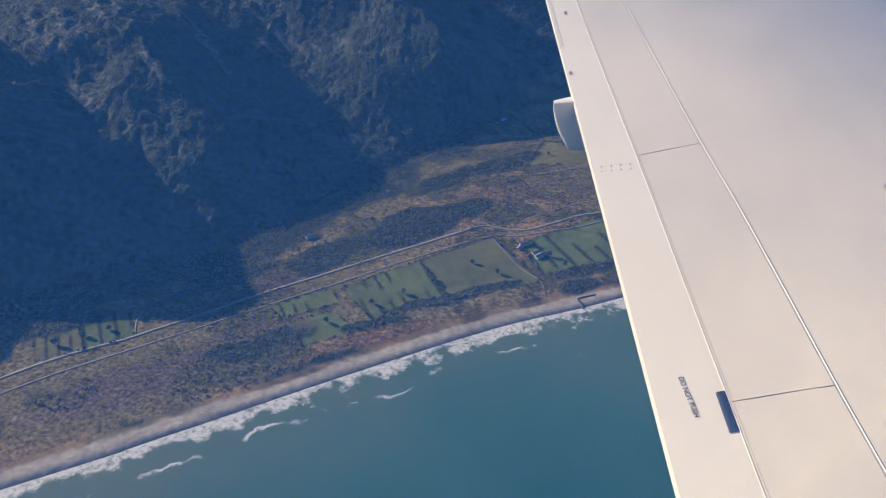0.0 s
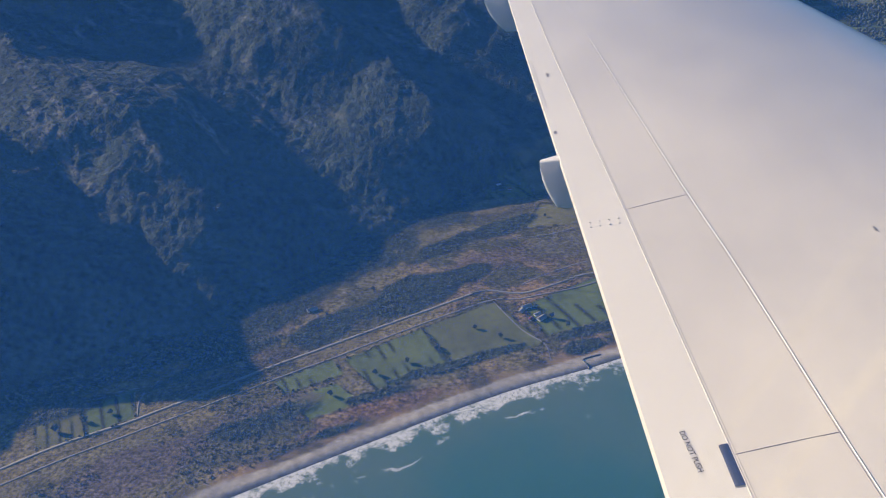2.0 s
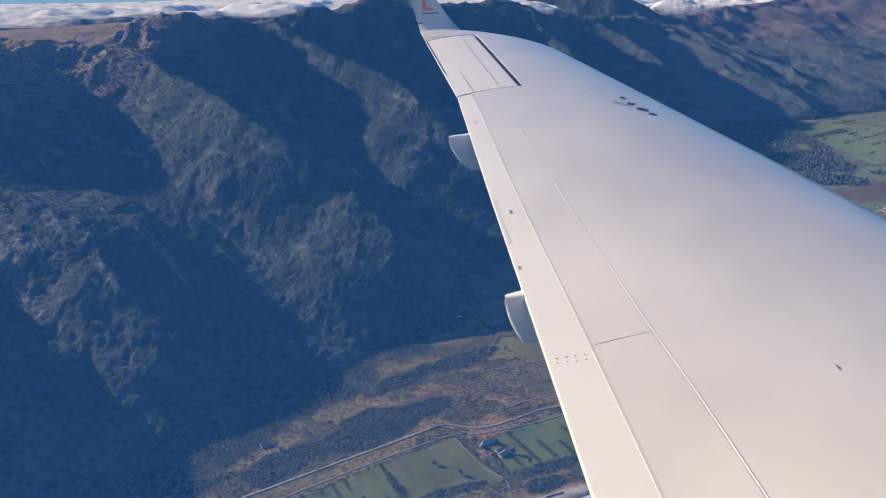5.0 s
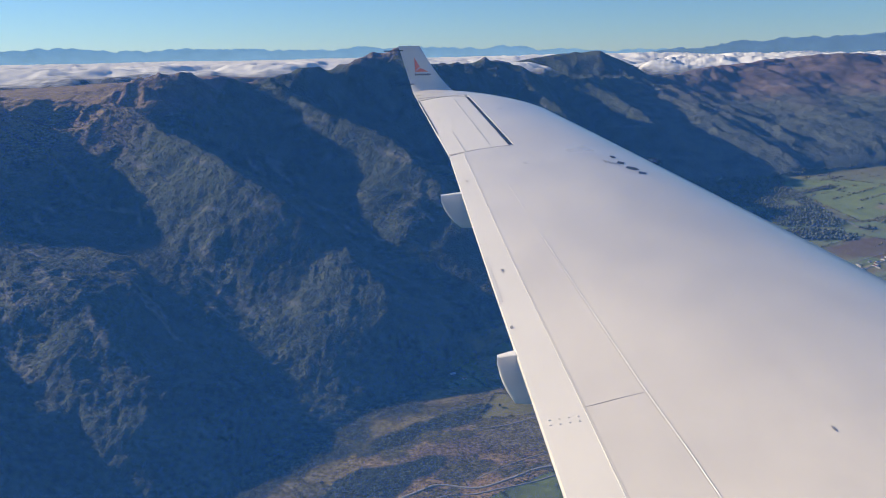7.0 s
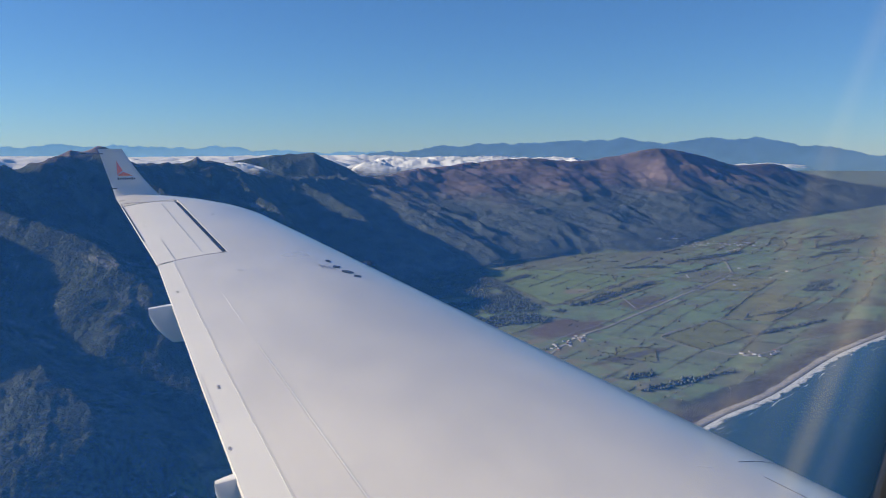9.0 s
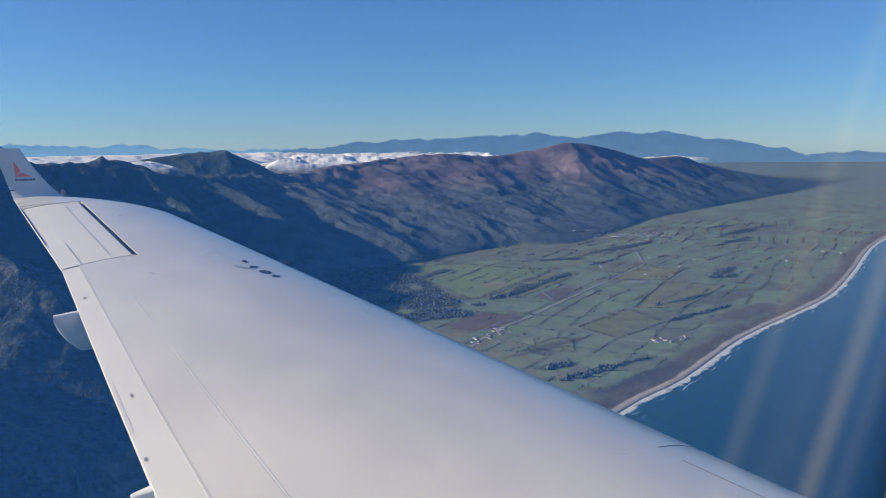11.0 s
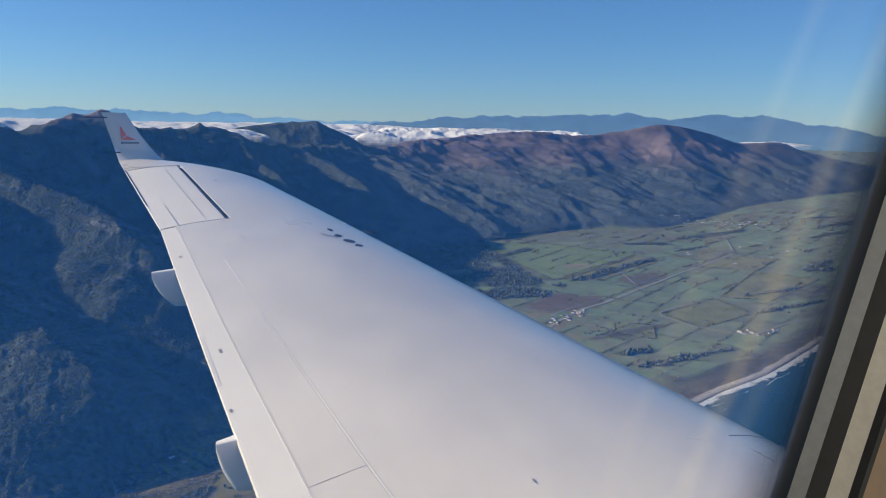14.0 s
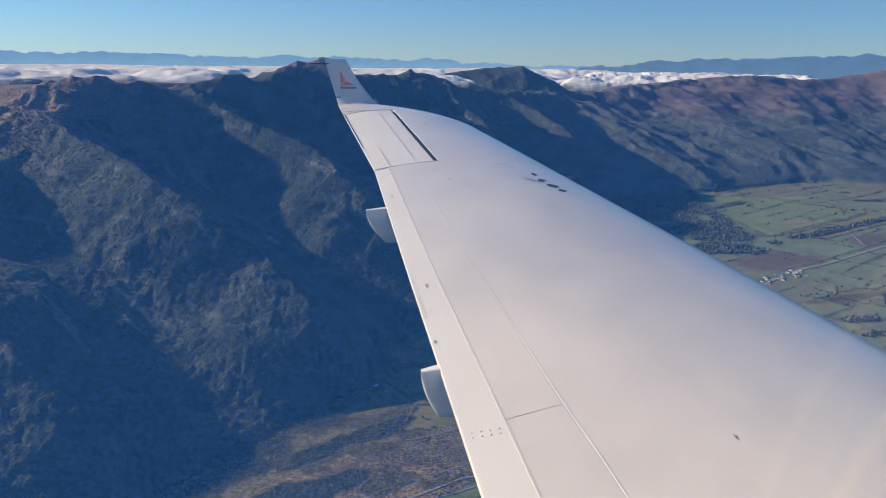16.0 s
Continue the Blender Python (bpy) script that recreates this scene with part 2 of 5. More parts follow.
def foliage_material(name, a, c):
    m, nt, b = material(name)
    geo = nt.nodes.new("ShaderNodeNewGeometry")
    tone = ramp(nt, geo.outputs["Random Per Island"], [(0.0, a), (0.6, tuple((p + q) / 2 for p, q in zip(a, c))), (1.0, c)])
    tone = mixed(nt, tone, ramp(nt, grain(nt, 4.0, 4), [(0.3, 0.6), (0.7, 1.3)]), 1.0, "MULTIPLY")
    nt.links.new(tone, b.inputs["Base Color"])
    b.inputs["Roughness"].default_value = 0.85
    b.inputs["Specular IOR Level"].default_value = 0.2
    return m


def cloud_material():
    m, nt, b = material("cloud_white")
    b.inputs["Roughness"].default_value = 1.0
    b.inputs["Specular IOR Level"].default_value = 0.0
    nt.links.new(mixed(nt, (0.66, 0.68, 0.71), (0.82, 0.82, 0.81), grain(nt, 0.02, 5)), b.inputs["Base Color"])
    # the rim frays out
    thick = nt.nodes.new("ShaderNodeAttribute")
    thick.attribute_name = "thick"
    fray = nt.nodes.new("ShaderNodeMath")
    fray.operation = "MULTIPLY_ADD"
    nt.links.new(grain(nt, 0.05, 6, 0.65), fray.inputs[0])
    fray.inputs[1].default_value = -0.9
    nt.links.new(thick.outputs["Fac"], fray.inputs[2])
    body = nt.nodes.new("ShaderNodeMapRange")
    body.interpolation_type = "SMOOTHSTEP"
    body.inputs[1].default_value, body.inputs[2].default_value = -0.45, 0.25
    nt.links.new(fray.outputs[0], body.inputs[0])
    nt.links.new(body.outputs[0], b.inputs["Alpha"])
    return m


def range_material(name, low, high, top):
    """A far range that glows in painted haze blue, paler at its foot."""
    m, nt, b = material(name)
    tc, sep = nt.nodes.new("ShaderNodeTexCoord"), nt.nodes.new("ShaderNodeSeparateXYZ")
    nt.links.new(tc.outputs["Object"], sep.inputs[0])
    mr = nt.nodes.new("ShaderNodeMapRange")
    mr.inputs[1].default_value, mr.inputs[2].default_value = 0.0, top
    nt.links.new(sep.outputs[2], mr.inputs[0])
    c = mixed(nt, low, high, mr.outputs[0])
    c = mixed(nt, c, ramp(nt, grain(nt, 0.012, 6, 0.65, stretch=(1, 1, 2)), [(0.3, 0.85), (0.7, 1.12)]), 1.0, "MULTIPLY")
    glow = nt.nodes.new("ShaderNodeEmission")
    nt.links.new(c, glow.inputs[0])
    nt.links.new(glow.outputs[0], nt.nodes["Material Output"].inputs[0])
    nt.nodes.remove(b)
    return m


LAND, WATER, CLOUD = land_material(), water_material(), cloud_material()
NATIVE = foliage_material("native_forest_leaves", (0.055, 0.068, 0.054), (0.12, 0.138, 0.11))
HEDGE = foliage_material("hedge_leaves", (0.075, 0.074, 0.035), (0.23, 0.19, 0.1))
ROAD = painted("grey_asphalt", (0.25, 0.235, 0.21), 0.9, 0.2, 0.5)
VERGE = painted("dry_verge_grass", (0.2, 0.2, 0.13), 0.95, 0.25, 0.4)
WET = painted("wet_dark_sand", (0.11, 0.11, 0.1), 0.4, 0.3, 0.8)
GRAVEL = painted("pale_gravel", (0.27, 0.235, 0.19), 0.95, 0.25, 0.7)
FAR_HAZE = range_material("far_range_haze", (0.2, 0.34, 0.48), (0.11, 0.23, 0.4), 150)
MID_HAZE = range_material("mid_range_haze", (0.098, 0.17, 0.26), (0.078, 0.145, 0.26), 140)
WALL = painted("pale_house_wall", (0.6, 0.58, 0.54), 0.8, 0.15, 2)
ROOF = painted("grey_iron_roof", (0.32, 0.31, 0.31), 0.5, 0.2, 3)
RED_ROOF = painted("rust_red_roof", (0.3, 0.11, 0.07), 0.6, 0.2, 3)
BARK = painted("brown_bark", (0.1, 0.08, 0.06), 0.9, 0.25, 10)


# ---- building helpers ----
def mesh_of(name, verts, faces, mat, smooth=True):
    me = bpy.data.meshes.new(name)
    me.from_pydata([tuple(v) for v in verts], [], faces)
    me.materials.append(mat)
    if smooth:
        me.shade_smooth()
    return me


def part(name, data, mat, parent=None, label=""):
    """Links a bmesh or mesh as one mesh object under a thing or a part."""
    if isinstance(data, bmesh.types.BMesh):
        me = bpy.data.meshes.new(name)
        bmesh.ops.recalc_face_normals(data, faces=data.faces)
        data.to_mesh(me)
        data.free()
        me.materials.append(mat)
    else:
        me = data
    ob = new(name, me)
    ob.parent = parent
    return tagged(ob, label)


def thing(name, at, label, category, group="", kind=""):
    ob = new(name)
    ob.matrix_world = at
    return tagged(ob, label, category, group, kind)


def box(bm, size, at=(0, 0, 0), turn=None, bevel=0.0):
    m = Matrix.Translation(at) @ (turn or Matrix.Identity(4)) @ Matrix.Diagonal((*size, 1))
    made = bmesh.ops.create_cube(bm, size=1, matrix=m)
    if bevel:
        edges = list({e for v in made["verts"] for e in v.link_edges})
        bmesh.ops.bevel(bm, geom=edges, offset=bevel, segments=2, affect="EDGES")
    return bm


def rings_mesh(name, rings, mat, caps=True, closed=True, smooth=True):
    """A skin over rings of equal length."""
    n = len(rings[0])
    verts = [v for ring in rings for v in ring]
    faces = []
    for i in range(len(rings) - 1):
        for j in range(n if closed else n - 1):
            k = (j + 1) % n
            faces.append((i * n + j, i * n + k, (i + 1) * n + k, (i + 1) * n + j))
    if caps:
        faces.append(tuple(range(n))[::-1])
        faces.append(tuple((len(rings) - 1) * n + j for j in range(n)))
    me = mesh_of(name, verts, faces, mat, smooth)
    me.set_sharp_from_angle(angle=radians(35))
    return me


# ---- the land, in plan ----
def hashed(ix, iy, seed):
    v = np.sin(ix * 127.1 + iy * 311.7 + seed * 74.7) * 43758.5453
    return v - np.floor(v)


def value(x, y, seed=0):
    ix, iy = np.floor(x), np.floor(y)
    fx, fy = x - ix, y - iy
    fx, fy = fx * fx * fx * (fx * (fx * 6 - 15) + 10), fy * fy * fy * (fy * (fy * 6 - 15) + 10)
    a, b = hashed(ix, iy, seed), hashed(ix + 1, iy, seed)
    c, d = hashed(ix, iy + 1, seed), hashed(ix + 1, iy + 1, seed)
    return a + (b - a) * fx + (c - a) * fy + (a - b - c + d) * fx * fy


def fbm(x, y, size, seed=0, octaves=5, ridged=False):
    out, amp, total = np.zeros_like(x), 1.0, 0.0
    for k in range(octaves):
        f = 2.03 ** k / size
        v = value(x * f + 17.3 * k, y * f - 9.1 * k, seed + k)
        out += amp * ((1 - np.abs(2 * v - 1)) if ridged else v)
        total += amp
        amp *= 0.5
    return out / total


def step(a, b, v):
    t = np.clip((v - a) / (b - a), 0, 1)
    return t * t * (3 - 2 * t)


def spline(points, per=6):
    """A smooth line through plan points."""
    p = np.array(points, float)
    q = np.vstack([2 * p[0] - p[1], p, 2 * p[-1] - p[-2]])
    out = []
    for i in range(1, len(q) - 2):
        for k in range(per):
            t = k / per
            out.append(0.5 * (2 * q[i] + (q[i + 1] - q[i - 1]) * t + (2 * q[i - 1] - 5 * q[i] + 4 * q[i + 1] - q[i + 2]) * t * t
                              + (3 * q[i] - q[i - 1] - 3 * q[i + 1] + q[i + 2]) * t ** 3))
    return np.array(out + [p[-1]])


def along(x, y, line):
    """Signed distance to a line (left of it positive) and how far along it, in points."""
    best, side, where = np.full(x.shape, 1e18), np.zeros_like(x), np.zeros_like(x)
    for i in range(len(line) - 1):
        (ax, ay), (bx, by) = line[i][:2], line[i + 1][:2]
        dx, dy = bx - ax, by - ay
        t = np.clip(((x - ax) * dx + (y - ay) * dy) / (dx * dx + dy * dy), 0, 1)
        d = (x - ax - t * dx) ** 2 + (y - ay - t * dy) ** 2
        nearer = d < best
        best = np.where(nearer, d, best)
        side = np.where(nearer, np.sign(dx * (y - ay) - dy * (x - ax)), side)
        where = np.where(nearer, i + t, where)
    return np.sqrt(best) * side, where


def bearing(az, r):
    return (r * math.sin(radians(az)), r * math.cos(radians(az)))


SHORE = spline([(-900, -420), (-300, -70), (-80, 58), (-50, 76), (-25, 92), (0, 107), (21, 117), (60, 139), (157, 194), (200, 212), (266, 247), (331, 273),
                (387, 297), (468, 344), (624, 438), (855, 550), (1500, 900), (4900, 2500)], 4)
FOOT = spline([(-900, -230), (-300, 0), (-160, 58), (-100, 98), (-80, 114), (-55, 135), (-33, 158), (-12, 187), (10, 225), (40, 302), (85, 400), (150, 485), (250, 538),
               (330, 575), (396, 566), (490, 621), (640, 727), (919, 860), (1500, 1150), (4900, 2900)], 3)
# crest: bearing, distance, height
CREST = [(-75, 420, 62), (-50, 340, 60), (-37, 340, 62), (-30, 365, 66), (-25, 372, 66), (-20, 382, 70), (-18.6, 388, 75.5), (-17.2, 392, 71), (-15, 402, 75), (-13, 425, 72), (-10.6, 446, 77), (-8.7, 455, 74), (-6.2, 470, 80), (-4, 485, 83), (-1, 520, 76),
         (1.8, 565, 72), (3, 580, 78), (5.4, 630, 67), (10, 720, 62), (14.6, 850, 56), (17.8, 940, 62), (22.6, 1050, 71), (25, 1090, 76), (28, 1150, 73), (30, 1185, 72.5), (32, 1220, 79), (34.4, 1250, 90), (36.2, 1280, 87), (38.2, 1330, 76), (40.2, 1400, 63),
         (42.2, 1480, 65), (44.2, 1600, 49), (46, 1800, 28), (48, 2100, 4), (53, 2600, 2), (60, 4800, 2)]
RIDGE = spline([(*bearing(a, r), h) for a, r, h in CREST], 4)
SPURS = [(bearing(-62, 335), bearing(-50, 170)), (bearing(-50, 335), bearing(-37, 165)), (bearing(-37, 340), bearing(-22.5, 172)), (bearing(-24.5, 374), bearing(-6, 212)), (bearing(-13.5, 420), bearing(5, 262)),
         (bearing(-3.5, 488), bearing(9, 345)), (bearing(4, 600), bearing(14, 430)), (bearing(9, 700), bearing(20, 500)), (bearing(14, 830), bearing(26, 585)),
         (bearing(21, 1000), bearing(30, 650)), (bearing(27, 1140), bearing(34, 680)), (bearing(35, 1250), bearing(39, 800))]
TALL = [1.1, 1.2, 0.48, 0.95] + [1.0] * (len(SPURS) - 4)    # how far each spur stands out; mostly unseen first two raised to cast shade
ALONG = (0.87, 0.493)    # the coast's run near by


def height(x, y):
    """Height and cover weights of the land at plan points."""
    wx = x + 24 * (fbm(x, y, 110, 3, 3) - 0.5) + 17 * (fbm(x, y, 32, 5, 4) - 0.5)
    wy = y + 24 * (fbm(x, y, 110, 4, 3) - 0.5) + 17 * (fbm(x, y, 32, 6, 4) - 0.5)
    ds, _ = along(x, y, SHORE)
    df, _ = along(wx * 0.35 + x * 0.65, wy * 0.35 + y * 0.65, FOOT)
    dc, at = along(wx, wy, RIDGE)
    sum_w, top = np.full(x.shape, 1e-30), np.zeros_like(x)
    for px, py, pz in RIDGE:
        w = 1.0 / ((wx - px) ** 2 + (wy - py) ** 2 + 120.0) ** 3
        sum_w += w
        top += w * pz
    top = top / sum_w
    r = np.hypot(x, y)
    up = np.clip(df, 0, None)
    u = np.where(dc < 0, up / (up - np.minimum(dc, 0) + 1e-6), 1.0)
    near = np.full(x.shape, 9.0)
    for k, ((ax, ay), (bx, by)) in enumerate(SPURS):
        dx, dy = bx - ax, by - ay
        ln = math.hypot(dx, dy)
        t = np.clip(((wx - ax) * dx + (wy - ay) * dy) / ln ** 2, 0, 1)
        d = np.hypot(wx - ax - t * dx, wy - ay - t * dy)
        near = np.minimum(near, 1 - TALL[k] * (1 - 0.25 * step(0.5, 0.95, t)) * (1 - d / (0.1 * ln + 7 + 7 * t)))
    tent = np.clip(1 - near, 0, 1.2)
    # ribs that run down beside the spurs
    across, down = wx * 0.72 + wy * 0.69, wx * 0.69 - wy * 0.72
    ribs = fbm(across, down * 0.34, 30, 11, 4, True)
    tent = np.clip(tent * 0.97 + 0.15 * (ribs - 0.6), 0, 1.15)
    flutes = fbm(wx + 0.25 * wy, 0.42 * wy - 0.1 * wx, 40, 13, 5, True)
    tent = np.clip(tent + (0.5 + 0.75 * (flutes - 0.6) - tent) * 0.72 * step(60, 260, x), -0.2, 1.2)
    low, high = u ** (1.15 + 0.6 * step(20, 140, x)), u ** (0.5 + 0.16 * step(20, 140, x))
    low = low * (1 - 0.25 * np.sin(np.pi * u) ** 2 * step(0.3, 0.65, u) * step(140, 20, x))
    mount = top * (low + (high - low) * tent)
    mount += 5.5 * u * (1 - u) * (fbm(across, down * 0.4, 13, 21, 4, True) - 0.5) * np.clip(top / 60, 0.2, 1)
    mount += u * (1 - u) * (15 * (fbm(wx * 0.9 + wy * 0.25, wy * 0.55 - wx * 0.2, 40, 23, 5, True) - 0.5) + 7 * (fbm(wx, wy * 0.6, 14, 24, 4, True) - 0.5)) * step(80, 240, x)
    back = np.maximum(top - (0.22 - 0.19 * step(-110, -170, x)) * np.maximum(dc, 0), np.minimum(top, 34 * step(1480, 1180, r)))
    mount = np.where(dc > 0, back + (top - back) * np.exp(-np.maximum(dc, 0) / 25), mount)
    mount = mount + np.exp(-(dc / 38) ** 2) * (9 * (fbm(x, y, 46, 31, 2) - 0.5) + 9 * (fbm(x, y, 20, 33, 4, True) - 0.55)) * step(1500, 700, r)
    # a lone hill behind the crest
    hx, hy = bearing(9.4, 850)
    hd = np.hypot((x - hx) * np.where(x < hx, 0.3, 0.72), (y - hy) * 0.8)
    lone = 33 + 52 / (1 + (hd / 48) ** 2.0) + 10 * (fbm(x, y, 42, 41, 4, True) - 0.6)
    lone = lone * step(900, 650, x)
    mount = np.where(dc > 0, np.maximum(mount, lone), mount)
    mount = mount * step(2000, 1400, x)
    plain = 0.3 + np.clip(ds, 0, 60) * 0.018 + 0.35 * (fbm(x, y, 9, 51, 3) - 0.5) * step(1.5, 6, ds)
    z = np.where(df > 0, plain + mount, plain)
    z = np.where(ds < 2.0, -0.4 + ds * 0.35, z)
    return z, ds, df, u, dc, top, tent


def cells(x, y, long, wide, turn, seed):
    """Paddocks: a jittered brick bond; gives an id in 0..1 and the distance to the nearest fence."""
    c, s = math.cos(turn), math.sin(turn)
    p, q = (x * c + y * s), (-x * s + y * c)
    q = q + 1.5 * (fbm(x, y, 60, seed + 5, 2) - 0.5) * wide * 0.3
    row = np.floor(q / wide)
    shift = hashed(row, row * 0 + 3, seed)
    stretch = 0.7 + 0.9 * hashed(row, row * 0 + 8, seed)
    pp = p / (long * stretch) + shift * 7
    col = np.floor(pp)
    edge = np.minimum(np.minimum(q - row * wide, (row + 1) * wide - q), np.minimum(pp - col, col + 1 - pp) * long * stretch)
    return hashed(row, col, seed + 1), hashed(row, col, seed + 2), edge, p, q


PADDOCKS = [(((-38.2, 105.2), (-30.1, 109.9), (-24.5, 104.7), (-32.8, 100)), (0.146, 0.185, 0.055), 0), (((-41.5, 109.8), (-32.2, 116.9), (-29.1, 112.5), (-38.5, 106.5)), (0.133, 0.163, 0.055), 2.2),
            (((-30.1, 116.9), (-16.5, 127), (-9, 114.8), (-22.6, 108.3)), (0.126, 0.152, 0.054), 2.4), (((-16.3, 127.1), (-2.5, 137.1), (7.2, 122.3), (-8.8, 114.9)), (0.133, 0.141, 0.055), 0),
            (((3.4, 135.3), (23.3, 149.7), (26.2, 133), (7.8, 124.7)), (0.126, 0.157, 0.054), 3.6), (((23.5, 150), (45, 166), (49, 147), (26.4, 133.2)), (0.120, 0.152, 0.053), 4.2),
            (((-73.8, 102.5), (-66, 107.9), (-62.9, 100), (-69, 95.2)), (0.120, 0.152, 0.047), 2.6), (((-79.6, 98.3), (-73.8, 102.2), (-69.3, 95.5), (-75.9, 91.9)), (0.151, 0.146, 0.059), 1.9),
            (((4.6, 170), (9, 184), (24, 181), (24, 173)), (0.164, 0.152, 0.064), 0),
            (((-4, 187), (8, 188), (4, 212), (-8, 200)), (0.146, 0.157, 0.059), 3.0), (((26, 192), (42, 208), (28, 243), (10, 214)), (0.139, 0.157, 0.058), 3.2),
            (((204, 506), (250, 512), (296, 446), (200, 380)), (0.166, 0.216, 0.097), 0), (((206, 380), (292, 440), (304, 424), (226, 372)), (0.179, 0.181, 0.084), 0),
            (((181, 286), (196, 280), (184, 259), (172, 272)), (0.179, 0.191, 0.084), 0), (((212, 296), (258, 318), (254, 286), (214, 270)), (0.168, 0.177, 0.078), 0),
            (((262, 318), (330, 372), (352, 344), (284, 306)), (0.174, 0.177, 0.084), 0), (((306, 396), (352, 428), (380, 408), (336, 376)), (0.191, 0.191, 0.091), 0)]
# bog, gravel and marsh on the plain: middle, half lengths, turn, colour
FLATS = [(-19, 104.4, 9, 2.6, 0.45, (0.23, 0.135, 0.075)), (-58, 88, 16, 5, 0.55, (0.165, 0.125, 0.1)), (-30, 97.5, 6, 1.6, 0.5, (0.2, 0.13, 0.08)), (-42, 101, 10, 3.5, 0.5, (0.14, 0.115, 0.08)), (-48, 114, 14, 4, 0.62, (0.14, 0.11, 0.08)), (-2, 154, 14, 5, 0.55, (0.17, 0.125, 0.085)), (16, 163, 14, 6, 0.5, (0.16, 0.14, 0.085)),
         (180, 328, 24, 15, 0.5, (0.13, 0.092, 0.07)), (250, 370, 22, 11, 0.5, (0.125, 0.1, 0.075)), (188, 220, 26, 5, 0.28, (0.06, 0.068, 0.07)), (236, 415, 12, 8, 0.6, (0.26, 0.22, 0.15)), (287, 263, 5, 3, 0.3, (0.34, 0.28, 0.2)),
         (310, 285, 30, 7, 0.3, (0.13, 0.11, 0.08)), (330, 320, 40, 9, 0.35, (0.12, 0.115, 0.075)), (180, 272, 24, 3.5, 0.3, (0.11, 0.1, 0.07)), (240, 540, 30, 14, 0.2, (0.09, 0.1, 0.065)), (185, 490, 12, 22, 0.1, (0.11, 0.14, 0.08))]
# clumps of wood: middle, half lengths, turn
WOODS = [(-20, 139, 15, 6.0, 0.66), (-36, 126, 9, 4.0, 0.66), (-9, 147, 9, 3.4, 0.6), (-52, 117, 13, 2.6, 0.68), (-14, 160, 11, 3.5, 0.72), (-1, 170, 9, 3.6, 0.75), (-41, 98.5, 9, 3.2, 0.55), (-8, 116.4, 16, 1.2, 0.45), (17, 127.2, 12, 1.8, 0.42), (14.5, 121.6, 5, 2.2, 0.4), (-22, 107, 6, 1.2, 0.4), (-33, 94.5, 12, 1.2, 0.52), (-76, 101.5, 7, 2.2, 0.6), (252, 400, 58, 4.2, 0.55), (195, 430, 30, 4, 1.45), (208, 505, 34, 4, 1.2), (334, 484, 20, 6, -0.3), (350, 459, 22, 2.2, 0.36), (181, 235, 26, 2.4, 0.21),
         (166, 246, 9, 3.2, 0.1), (305, 324, 26, 2.4, 0.25), (284, 293, 28, 2.4, 0.25), (378, 369, 17, 5, 0.16), (220, 472, 26, 3, 0.6), (610, 603, 24, 6, 0.2), (532, 504, 15, 5, -0.3), (160, 352, 20, 14, 0.5), (420, 520, 45, 7, 0.4), (520, 500, 40, 6, 0.4), (600, 560, 60, 8, 0.4), (385, 380, 30, 4, 0.5)]


# the coast road in plan
HIGHWAY = [(-160, 30), (-110, 62), (-75.3, 91), (-62.3, 99.7), (-44.7, 113.2), (-25.8, 126.5), (-9.7, 138), (-4, 141.2), (4.6, 140.4), (15.7, 147.2), (25, 153), (60, 187), (110, 246), (168, 303), (204, 326), (244, 353), (293, 386), (361, 431), (384, 458), (419, 509), (447, 548), (520, 590), (640, 660), (900, 790)]


def inside(x, y, corners):
    """How far inside a convex plan outline a point lies."""
    mx, my = sum(c[0] for c in corners) / len(corners), sum(c[1] for c in corners) / len(corners)
    out = np.full(x.shape, 1e9)
    for (ax, ay), (bx, by) in zip(corners, corners[1:] + corners[:1]):
        nx, ny = -(by - ay), bx - ax
        ln = math.hypot(nx, ny)
        if (mx - ax) * nx + (my - ay) * ny < 0:
            nx, ny = -nx, -ny
        out = np.minimum(out, ((x - ax) * nx + (y - ay) * ny) / ln)
    return out


